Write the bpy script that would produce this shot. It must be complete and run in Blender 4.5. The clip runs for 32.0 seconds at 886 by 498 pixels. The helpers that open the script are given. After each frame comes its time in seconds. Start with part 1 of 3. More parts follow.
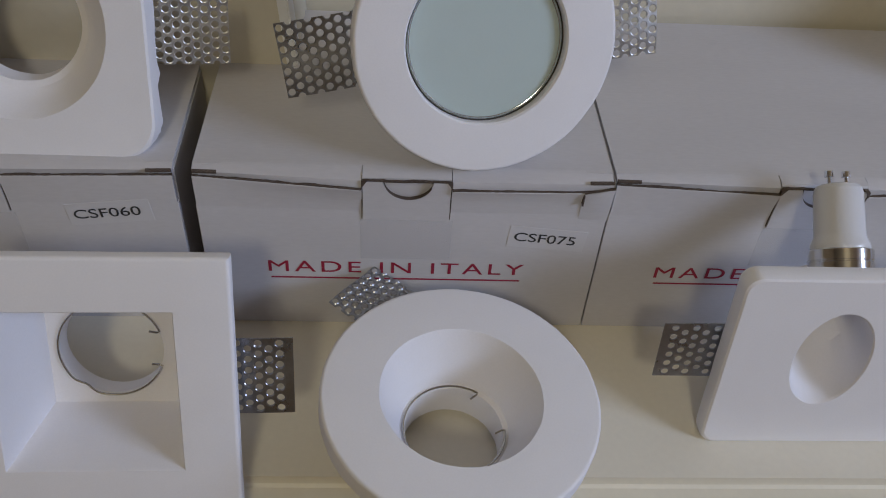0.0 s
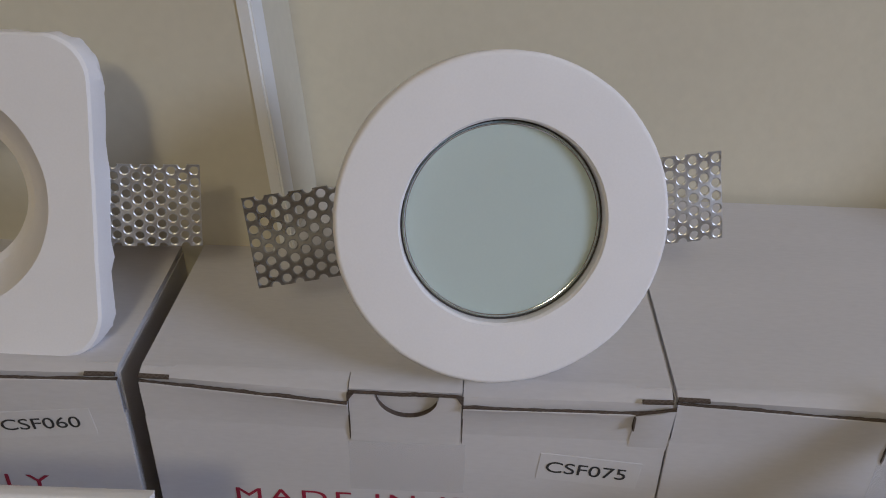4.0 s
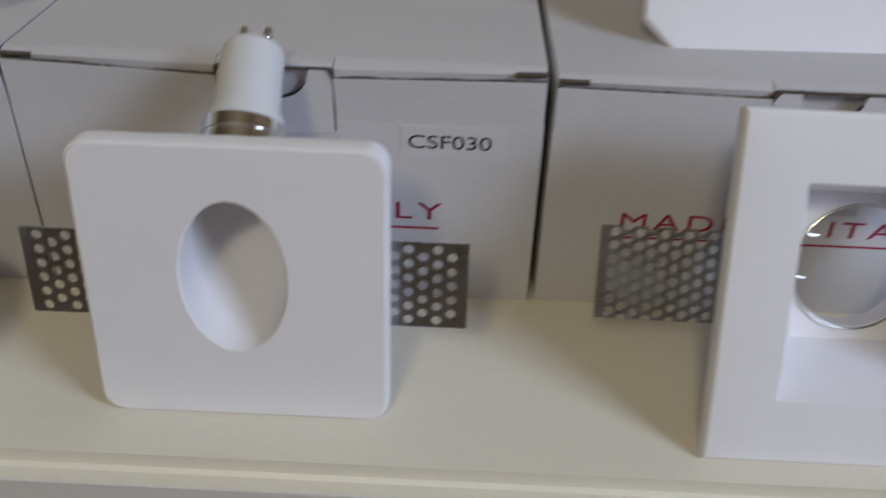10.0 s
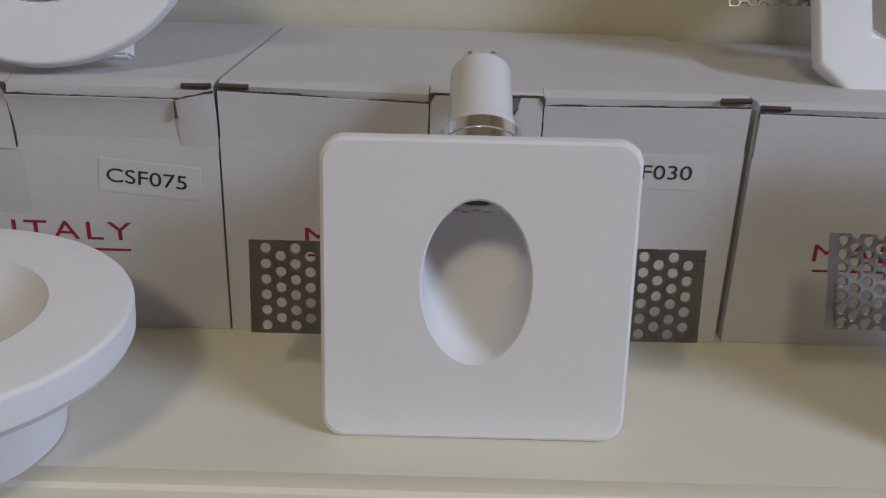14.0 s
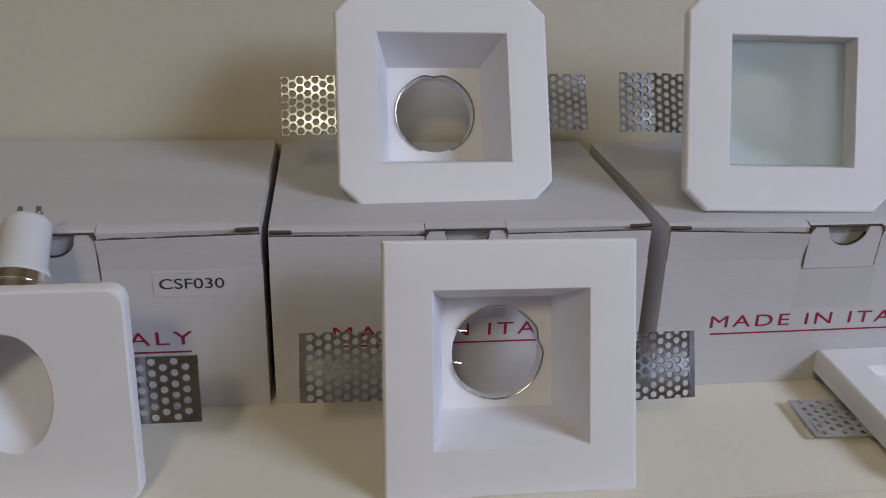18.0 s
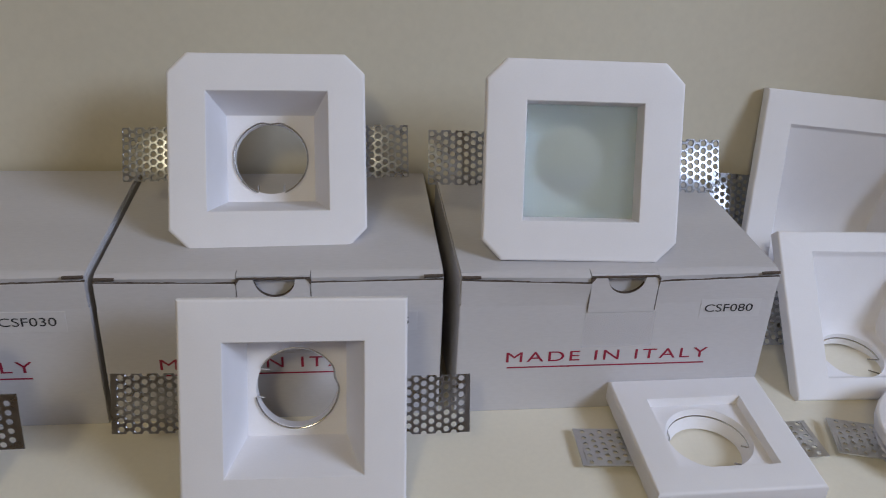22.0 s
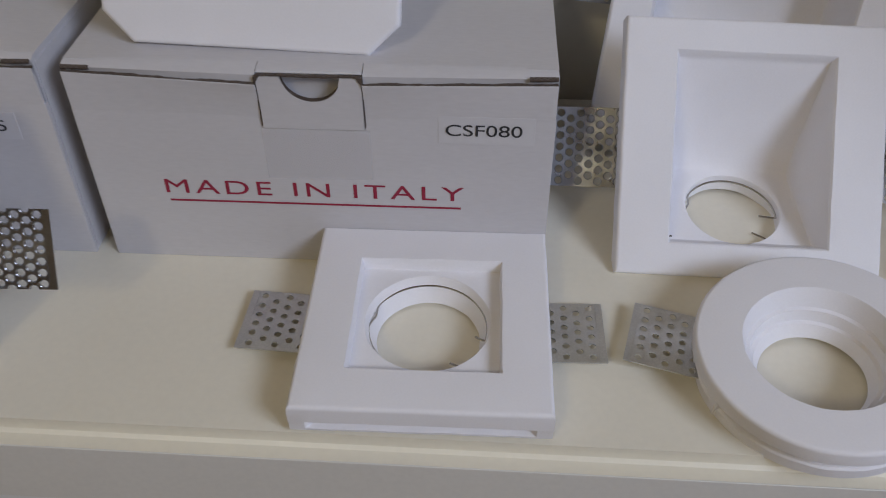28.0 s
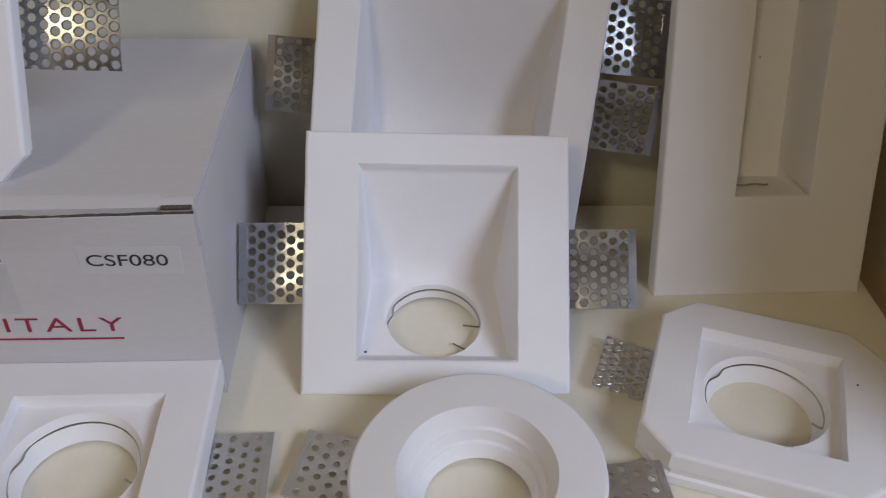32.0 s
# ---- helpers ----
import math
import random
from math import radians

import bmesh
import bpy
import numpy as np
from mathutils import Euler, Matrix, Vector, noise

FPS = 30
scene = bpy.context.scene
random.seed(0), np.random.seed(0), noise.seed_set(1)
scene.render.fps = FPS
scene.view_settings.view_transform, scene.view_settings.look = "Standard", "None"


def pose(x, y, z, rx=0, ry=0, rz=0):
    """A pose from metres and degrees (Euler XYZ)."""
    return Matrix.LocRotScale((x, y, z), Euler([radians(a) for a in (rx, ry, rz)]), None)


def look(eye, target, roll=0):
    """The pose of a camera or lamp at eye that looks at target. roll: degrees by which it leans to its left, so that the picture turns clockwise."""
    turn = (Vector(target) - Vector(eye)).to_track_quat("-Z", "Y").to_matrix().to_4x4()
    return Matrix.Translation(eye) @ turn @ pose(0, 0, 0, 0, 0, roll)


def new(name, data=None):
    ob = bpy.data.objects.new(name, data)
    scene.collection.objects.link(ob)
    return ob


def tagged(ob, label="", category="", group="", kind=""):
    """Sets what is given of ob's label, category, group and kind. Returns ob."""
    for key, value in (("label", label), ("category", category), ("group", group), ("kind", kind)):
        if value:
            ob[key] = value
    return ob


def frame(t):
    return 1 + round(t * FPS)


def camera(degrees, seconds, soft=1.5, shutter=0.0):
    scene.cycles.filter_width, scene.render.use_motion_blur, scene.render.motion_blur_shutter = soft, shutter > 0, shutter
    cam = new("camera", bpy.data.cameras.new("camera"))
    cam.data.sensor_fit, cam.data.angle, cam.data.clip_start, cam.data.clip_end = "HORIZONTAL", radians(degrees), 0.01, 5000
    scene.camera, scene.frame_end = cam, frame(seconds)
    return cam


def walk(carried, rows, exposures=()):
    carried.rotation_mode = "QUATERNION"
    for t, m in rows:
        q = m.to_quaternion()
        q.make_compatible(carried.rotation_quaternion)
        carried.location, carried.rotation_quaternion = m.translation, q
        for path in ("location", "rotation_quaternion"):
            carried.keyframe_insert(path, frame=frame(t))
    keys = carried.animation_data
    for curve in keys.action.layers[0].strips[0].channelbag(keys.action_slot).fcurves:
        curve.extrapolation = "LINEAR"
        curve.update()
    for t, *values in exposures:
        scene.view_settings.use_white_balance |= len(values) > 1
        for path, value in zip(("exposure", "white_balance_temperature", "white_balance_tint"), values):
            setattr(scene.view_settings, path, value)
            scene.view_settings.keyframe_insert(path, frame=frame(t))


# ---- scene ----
from mathutils import bvhtree

cam = camera(53.8, 32.0, soft=1.0, shutter=0.4)
PATH = [
    (0, (-0.13, -0.387, 0.438), (-0.006, 1.058, -0.94), 4.5),
    (0.5, (-0.126, -0.384, 0.439), (-0.013, 1.061, -0.939), 4.2),
    (1, (-0.121, -0.384, 0.438), (-0.004, 1.08, -0.919), 4.2),
    (1.5, (-0.119, -0.378, 0.433), (0.007, 1.131, -0.874), 4.4),
    (2, (-0.117, -0.362, 0.424), (0.003, 1.215, -0.8), 4.2),
    (2.5, (-0.114, -0.344, 0.406), (-0.025, 1.324, -0.694), 3.4),
    (3, (-0.109, -0.319, 0.393), (-0.077, 1.386, -0.652), 2.6),
    (3.5, (-0.097, -0.297, 0.386), (-0.152, 1.396, -0.677), 1.3),
    (5.5, (-0.094, -0.319, 0.384), (-0.134, 1.391, -0.651), 1.9),
    (6, (-0.103, -0.347, 0.395), (-0.057, 1.362, -0.643), 3.2),
    (6.5, (-0.109, -0.38, 0.418), (0.017, 1.302, -0.656), 4.0),
    (7, (-0.113, -0.407, 0.45), (0.041, 1.222, -0.699), 3.1),
    (7.5, (-0.115, -0.43, 0.469), (0.072, 1.161, -0.727), 3.2),
    (8, (-0.095, -0.465, 0.464), (0.233, 1.12, -0.711), 5.8),
    (8.5, (0.031, -0.463, 0.429), (0.289, 1.132, -0.75), 4.7),
    (9, (0.171, -0.436, 0.347), (0.215, 1.24, -0.743), 1.3),
    (9.5, (0.279, -0.363, 0.349), (-0.01, 1.199, -0.866), -3.5),
    (10, (0.209, -0.363, 0.276), (0.177, 1.292, -0.845), 1.9),
    (10.5, (0.183, -0.349, 0.21), (0.086, 1.409, -0.737), 0.6),
    (11, (0.145, -0.347, 0.18), (0.065, 1.449, -0.696), 0.0),
    (11.5, (0.119, -0.352, 0.146), (0.017, 1.538, -0.502), 0.5),
    (12, (0.109, -0.338, 0.165), (0.055, 1.518, -0.578), 0.8),
    (12.5, (0.101, -0.341, 0.163), (0.084, 1.534, -0.532), 1.4),
    (13, (0.095, -0.352, 0.169), (0.094, 1.53, -0.509), 1.7),
    (13.5, (0.096, -0.375, 0.187), (0.101, 1.493, -0.528), 1.8),
    (15.5, (0.19, -0.443, 0.278), (0.28, 1.391, -0.516), 1.4),
    (16, (0.235, -0.46, 0.297), (0.391, 1.376, -0.482), 1.7),
    (16.5, (0.27, -0.48, 0.312), (0.464, 1.357, -0.455), 1.8),
    (17, (0.281, -0.489, 0.322), (0.528, 1.335, -0.46), 2.1),
    (17.5, (0.289, -0.494, 0.325), (0.533, 1.327, -0.467), 1.9),
    (18, (0.292, -0.496, 0.325), (0.533, 1.324, -0.468), 1.7),
    (18.5, (0.298, -0.497, 0.324), (0.53, 1.325, -0.467), 1.5),
    (19, (0.301, -0.494, 0.327), (0.553, 1.32, -0.476), 1.7),
    (19.5, (0.303, -0.493, 0.327), (0.578, 1.32, -0.473), 1.9),
    (20, (0.306, -0.49, 0.333), (0.599, 1.331, -0.439), 2.2),
    (20.5, (0.311, -0.496, 0.357), (0.633, 1.317, -0.423), 3.0),
    (21, (0.317, -0.523, 0.393), (0.691, 1.246, -0.463), 4.2),
    (21.5, (0.346, -0.543, 0.42), (0.712, 1.203, -0.486), 4.8),
    (22, (0.425, -0.537, 0.424), (0.639, 1.226, -0.497), 2.6),
    (22.5, (0.477, -0.518, 0.417), (0.633, 1.238, -0.528), 2.0),
    (23, (0.527, -0.501, 0.411), (0.624, 1.245, -0.56), 1.6),
    (23.5, (0.588, -0.471, 0.425), (0.579, 1.235, -0.618), 0.3),
    (24, (0.632, -0.441, 0.438), (0.551, 1.187, -0.650), -0.5),
    (24.5, (0.633, -0.438, 0.429), (0.582, 1.226, -0.678), 0.1),
    (26.5, (0.674, -0.448, 0.406), (0.507, 1.116, -0.829), -2.6),
    (27, (0.687, -0.431, 0.405), (0.58, 1.088, -0.889), -0.9),
    (27.5, (0.705, -0.401, 0.368), (0.595, 1.127, -0.918), -0.8),
    (28, (0.713, -0.359, 0.329), (0.615, 1.142, -0.989), -0.2),
    (28.5, (0.72, -0.331, 0.299), (0.63, 1.175, -1.015), 0.2),
    (29, (0.733, -0.325, 0.294), (0.659, 1.19, -1.01), 0.3),
    (29.5, (0.745, -0.326, 0.306), (0.727, 1.192, -0.997), 1.5),
    (30, (0.761, -0.331, 0.314), (0.785, 1.206, -0.965), 2.1),
    (30.5, (0.778, -0.336, 0.321), (0.84, 1.225, -0.928), 2.7),
    (31, (0.801, -0.337, 0.329), (0.869, 1.243, -0.896), 2.3),
    (31.5, (0.827, -0.333, 0.338), (0.882, 1.261, -0.868), 1.5),
    (32, (0.843, -0.327, 0.341), (0.915, 1.276, -0.852), 1.4),
]
walk(cam, [(t, look(eye, target, roll)) for t, eye, target, roll in PATH], [(0, -0.16, 5620, 12), (1.5, -0.14, 5750, 12), (3, -0.05, 5850, 12), (6, -0.05, 5850, 11), (9, -0.03, 5720, 10), (11, -0.02, 5800, 8), (12, -0.12, 5780, 9), (13, -0.08, 5800, 8), (16, -0.06, 5850, 10), (17, -0.28, 5880, 11), (21, -0.21, 5930, 10), (22.5, -0.22, 5920, 10), (24, -0.4, 5880, 11), (28, -0.43, 6160, 11), (31, -0.4, 6300, 11), (32, -0.35, 6330, 11)])

# ---- light: an east window and an added warm source, in a closed room ----
def aim(name, data, m):
    ob = new(name, data)
    ob.matrix_world = m
    return ob


world = bpy.data.worlds.new("world")
scene.world = world
world.use_nodes = True
sky = world.node_tree.nodes.new("ShaderNodeTexSky")
sky.sky_type, sky.sun_disc = "NISHITA", False
sky.sun_elevation, sky.sun_rotation = radians(35), radians(120)
world.node_tree.links.new(sky.outputs[0], world.node_tree.nodes["Background"].inputs[0])
world.node_tree.nodes["Background"].inputs[1].default_value = 0.1

WIN_E = (1.90, -1.10, 1.12)      # middle of the opening in the east wall
WIN_S = (-0.35, -2.60, 2.27)     # middle of the opening added in the south wall for the warm light


def area_light(name, size_y, size_z, power, colour, at, toward):
    lamp = bpy.data.lights.new(name, "AREA")
    lamp.shape, lamp.size, lamp.size_y = "RECTANGLE", size_y, size_z
    lamp.energy, lamp.color = power, colour
    return aim(name, lamp, look(at, toward))


area_light("daylight_east", 0.78, 0.55, 21.8, (0.83, 0.93, 1.15), (WIN_E[0] - 0.03, WIN_E[1], WIN_E[2]), (WIN_E[0] - 1.03, WIN_E[1] + 0.6, WIN_E[2] - 0.6))
# unseen warm source, placed by the direction of the bluish shadows
area_light("warm_light_south", 0.42, 0.42, 20.0, (1.12, 0.94, 0.58), (WIN_S[0], WIN_S[1] + 0.03, WIN_S[2]), (WIN_S[0] + 0.25, WIN_S[1] + 1.03, WIN_S[2] - 0.85))


# ---- materials ----
def mat(name, colour, rough=0.6, metal=0.0, vary=0.04, scale=60.0, fine=900.0, bump=0.1, bump_scale=500.0, stretch=(1, 1, 1), spec=0.5, rough_vary=0.0, dist=0.0004):
    m = bpy.data.materials.new(name)
    m.use_nodes = True
    nt = m.node_tree
    b = nt.nodes["Principled BSDF"]
    b.inputs["Roughness"].default_value = rough
    b.inputs["Metallic"].default_value = metal
    b.inputs["Specular IOR Level"].default_value = spec
    co = nt.nodes.new("ShaderNodeTexCoord")
    mp = nt.nodes.new("ShaderNodeMapping")
    mp.inputs["Scale"].default_value = stretch
    nt.links.new(co.outputs["Object"], mp.inputs[0])

    def noise_node(s, detail):
        n = nt.nodes.new("ShaderNodeTexNoise")
        n.inputs["Scale"].default_value, n.inputs["Detail"].default_value = s, detail
        nt.links.new(mp.outputs[0], n.inputs["Vector"])
        return n
    a, c = noise_node(scale, 4), noise_node(fine, 3)
    add = nt.nodes.new("ShaderNodeMath")
    add.operation = "ADD"
    nt.links.new(a.outputs["Fac"], add.inputs[0])
    nt.links.new(c.outputs["Fac"], add.inputs[1])
    ramp = nt.nodes.new("ShaderNodeMapRange")
    ramp.inputs["From Min"].default_value, ramp.inputs["From Max"].default_value = 0.6, 1.4
    ramp.inputs["To Min"].default_value, ramp.inputs["To Max"].default_value = 1 - vary, 1 + vary
    nt.links.new(add.outputs[0], ramp.inputs["Value"])
    mul = nt.nodes.new("ShaderNodeVectorMath")
    mul.operation = "SCALE"
    mul.inputs[0].default_value = colour
    nt.links.new(ramp.outputs[0], mul.inputs["Scale"])
    nt.links.new(mul.outputs[0], b.inputs["Base Color"])
    if rough_vary:
        rr = nt.nodes.new("ShaderNodeMapRange")
        rr.inputs["To Min"].default_value, rr.inputs["To Max"].default_value = rough - rough_vary, rough + rough_vary
        nt.links.new(a.outputs["Fac"], rr.inputs["Value"])
        nt.links.new(rr.outputs[0], b.inputs["Roughness"])
    if bump:
        g = noise_node(bump_scale, 4)
        bp = nt.nodes.new("ShaderNodeBump")
        bp.inputs["Strength"].default_value, bp.inputs["Distance"].default_value = bump, dist
        nt.links.new(g.outputs["Fac"], bp.inputs["Height"])
        nt.links.new(bp.outputs[0], b.inputs["Normal"])
    return m


PLASTER = mat("plaster", (0.862, 0.85, 0.878), 0.75, vary=0.025, scale=35, bump=0.09, bump_scale=330, spec=0.3)
CARD = mat("white_card", (0.595, 0.58, 0.60), 0.62, vary=0.05, scale=22, fine=600, bump=0.22, bump_scale=260, stretch=(0.25, 1, 1), spec=0.35)
CORE = mat("card_core", (0.085, 0.063, 0.05), 0.9, vary=0.3, scale=300, bump=0.4)
PAPER = mat("label_paper", (0.606, 0.593, 0.614), 0.5, vary=0.02)
SHELF = mat("cream_laminate", (0.82, 0.775, 0.65), 0.42, vary=0.03, scale=9, fine=250, bump=0.06, bump_scale=120, spec=0.45, rough_vary=0.06)
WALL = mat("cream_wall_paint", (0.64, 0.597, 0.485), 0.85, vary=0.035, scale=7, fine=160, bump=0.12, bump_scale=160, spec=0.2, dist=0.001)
WHITE_PAINT = mat("white_paint", (0.8, 0.8, 0.8), 0.6, vary=0.02, scale=8, bump=0.2, bump_scale=140)
STEEL = mat("galvanised_steel", (0.41, 0.42, 0.445), 0.29, 1.0, vary=0.14, scale=70, bump=0.12, bump_scale=220, rough_vary=0.08)
EDGING = mat("shelf_edging", (0.74, 0.725, 0.68), 0.5, vary=0.04, scale=12, fine=300, bump=0.08, bump_scale=120, spec=0.4)
FLUTE = mat("brown_fluting", (0.125, 0.10, 0.085), 0.9, vary=0.25, scale=200)
LENS = mat("dark_lens", (0.05, 0.045, 0.045), 0.12, vary=0.2)
ZINC = mat("dull_zinc", (0.66, 0.66, 0.66), 0.42, 1.0, vary=0.12, scale=90, bump=0.12, bump_scale=220, rough_vary=0.1)
WIRE = mat("spring_wire", (0.54, 0.53, 0.51), 0.25, 1.0, vary=0.08)
CHROME = mat("chrome", (0.80, 0.82, 0.86), 0.15, 1.0, vary=0.02, bump=0)
CERAMIC = mat("white_ceramic", (0.72, 0.72, 0.745), 0.22, vary=0.015, bump=0.03)
RED_INK = mat("red_ink", (0.30, 0.012, 0.045), 0.6, vary=0.1, scale=120)
BLACK_INK = mat("black_ink", (0.03, 0.03, 0.035), 0.6, vary=0.1)
# warm colours picked to tint the bounce light and the metal's reflections
ROOM = mat("warm_bounce_ochre", (0.44, 0.34, 0.215), 0.85, vary=0.05, scale=5)
CEILING = mat("warm_bounce_cream", (0.48, 0.40, 0.285), 0.85, vary=0.04, scale=5)
FLOORING = mat("floor_boards", (0.3, 0.22, 0.15), 0.5, vary=0.2, scale=6, stretch=(0.2, 2, 1))
SPECK = mat("grime", (0.08, 0.07, 0.06), 0.9)

GLASS = mat("frosted_glass", (0.88, 0.985, 0.95), 0.31, vary=0.02, bump=0.15, bump_scale=700)
GLASS.node_tree.nodes["Principled BSDF"].inputs["Transmission Weight"].default_value = 0.86
GLASS.node_tree.nodes["Principled BSDF"].inputs["IOR"].default_value = 1.3
GLASS.node_tree.nodes["Principled BSDF"].inputs["Alpha"].default_value = 0.72
OPAL = mat("opal_glass", (0.69, 0.80, 0.785), 0.34, vary=0.015, bump=0.08, bump_scale=500)
OPAL.node_tree.nodes["Principled BSDF"].inputs["Transmission Weight"].default_value = 0.25


TAPE = mat("clear_tape", (0.74, 0.73, 0.76), 0.3, vary=0.03, scale=40, bump=0.12, bump_scale=90)
TAPE.node_tree.nodes["Principled BSDF"].inputs["Alpha"].default_value = 0.10


# ---- mesh helpers ----
def finish(name, bm, material, smooth=True):
    bmesh.ops.recalc_face_normals(bm, faces=bm.faces)
    me = bpy.data.meshes.new(name)
    bm.to_mesh(me)
    bm.free()
    me.materials.append(material)
    if smooth:
        me.shade_smooth()
        me.set_sharp_from_angle(angle=radians(22))
    return me


def part(name, bm, material, parent, label="", m=None):
    me = finish(name, bm, material) if isinstance(bm, bmesh.types.BMesh) else bm
    ob = new(name, me)
    ob.parent = parent
    if m is not None:
        ob.matrix_basis = m
    return tagged(ob, label)


def thing(name, m, label, category, group="", kind=""):
    ob = new(name)
    ob.empty_display_size = 0.02
    ob.matrix_world = m
    return tagged(ob, label, category, group, kind)


def slab(x0, x1, y0, y1, z0, z1, bevel=0.0, segments=2, bm=None):
    own = bmesh.new()
    made = bmesh.ops.create_cube(own, size=1)
    for v in made["verts"]:
        v.co = ((x0 + x1) / 2 + v.co.x * (x1 - x0), (y0 + y1) / 2 + v.co.y * (y1 - y0), (z0 + z1) / 2 + v.co.z * (z1 - z0))
    if bevel:
        bmesh.ops.bevel(own, geom=own.edges, offset=bevel, segments=segments, affect="EDGES", clamp_overlap=True)
    if bm is None:
        return own
    me = bpy.data.meshes.new("tmp")
    own.to_mesh(me)
    own.free()
    bm.from_mesh(me)
    bpy.data.meshes.remove(me)
    return bm


def setting(name, bm, material, label, category):
    return tagged(new(name, finish(name, bm, material)), label, category, kind="structure")


# closed outlines seen from the front, all with the same angles, so that they loft into one another
def angles_for(*special):
    a = {round(2 * math.pi * k / 72, 6) for k in range(72)}
    for s in special:
        for k in range(4):
            a.add(round((s + k * math.pi / 2) % (2 * math.pi), 6))
            a.add(round((-s + k * math.pi / 2) % (2 * math.pi), 6))
    return sorted(a)


def circle(d):
    return lambda t: d / 2


def rect(w, h=None):
    h = h or w
    return lambda t: min(w / 2 / max(abs(math.cos(t)), 1e-9), h / 2 / max(abs(math.sin(t)), 1e-9))


def octagon(w, cut):
    return lambda t: min(rect(w)(t), (w - cut) / (abs(math.cos(t)) + abs(math.sin(t))))


def rounded(w, r):
    def f(t):
        c, s = abs(math.cos(t)), abs(math.sin(t))
        d = rect(w)(t)
        k = w / 2 - r
        if min(d * c, d * s) > k:
            b = k * (c + s)
            d = b + math.sqrt(max(b * b - 2 * k * k + r * r, 0))
        return d
    return f


def ellipse(w, h):
    return lambda t: 1 / math.sqrt((math.cos(t) / (w / 2)) ** 2 + (math.sin(t) / (h / 2)) ** 2)


def loft(rings, angles, closed=True, rough=0.0, seed=0):
    """rings: (outline, depth behind the front face, middle x, middle z)."""
    bm = bmesh.new()
    rows = []
    for shape, y, *mid in rings:
        mx, mz = mid if mid else (0, 0)
        row = []
        for t in angles:
            r = shape(t)
            p = Vector((mx + r * math.cos(t), y, mz + r * math.sin(t)))
            if rough:
                q = noise.noise_vector(p * 90 + Vector((seed, 0, 0))) * rough
                p += Vector((q.x, 0.15 * q.y, q.z))
            row.append(bm.verts.new(p))
        rows.append(row)
    n = len(angles)
    pairs = list(zip(rows, rows[1:])) + ([(rows[-1], rows[0])] if closed else [])
    for a, b in pairs:
        for k in range(n):
            bm.faces.new((a[k], a[(k + 1) % n], b[(k + 1) % n], b[k]))
    return bm


def soft_edge(shape, r=0.0022):
    """Rings of a worn, rounded front edge; shape(k) is the outline drawn in by k."""
    return [(shape(2 * r * (1 - math.cos(radians(18 * i)))), r * (1 - math.sin(radians(18 * i)))) for i in range(6)]


def disc(d, y0, y1, angles=None):
    angles = angles or angles_for()
    bm = bmesh.new()
    rows = [[bm.verts.new((d / 2 * math.cos(t), y, d / 2 * math.sin(t))) for t in angles] for y in (y0, y1)]
    n = len(angles)
    for k in range(n):
        bm.faces.new((rows[0][k], rows[0][(k + 1) % n], rows[1][(k + 1) % n], rows[1][k]))
    bm.faces.new(rows[0])
    bm.faces.new(rows[1])
    return bm


def tube(points, radius, sides=8):
    bm = bmesh.new()
    rows = []
    pts = [Vector(p) for p in points]
    up = Vector((0.12, 1, 0.07)).normalized()
    for i, p in enumerate(pts):
        d = (pts[min(i + 1, len(pts) - 1)] - pts[max(i - 1, 0)]).normalized()
        u = d.cross(up).normalized()
        v = d.cross(u)
        rows.append([bm.verts.new(p + radius * (math.cos(2 * math.pi * k / sides) * u + math.sin(2 * math.pi * k / sides) * v)) for k in range(sides)])
    for a, b in zip(rows, rows[1:]):
        for k in range(sides):
            bm.faces.new((a[k], a[(k + 1) % sides], b[(k + 1) % sides], b[k]))
    bm.faces.new(rows[0])
    bm.faces.new(rows[-1])
    return bm


def spring_ring(d, y, gap_at, kink_at, mid=(0, 0), prong=0.0055, gap=40):
    """A wire ring with a gap, two prongs that point inwards, and a kink opposite."""
    pts = []
    g, kk = radians(gap_at), radians(kink_at)
    half = radians(gap / 2)
    r = d / 2

    def at(t, rr, dy=0.0):
        x, z = rr * math.cos(t), rr * math.sin(t)
        return (mid[0] + x, y + dy, mid[1] + z)
    pts.append(at(g + half + 0.10, r - prong, 0.001))
    pts.append(at(g + half + 0.02, r - 0.0015, 0.0))
    steps = 60
    for i in range(steps + 1):
        t = g + half + 0.03 + (2 * math.pi - 2 * half - 0.06) * i / steps
        off = abs((t - kk + math.pi) % (2 * math.pi) - math.pi)
        pts.append(at(t, r - 0.0019 * math.exp(-(off / 0.15) ** 2) + 0.0003 * math.exp(-((off - 0.32) / 0.12) ** 2)))
    pts.append(at(g - half - 0.02, r - 0.0015, 0.0))
    pts.append(at(g - half - 0.10, r - prong, 0.001))
    return tube(pts, 0.00062)


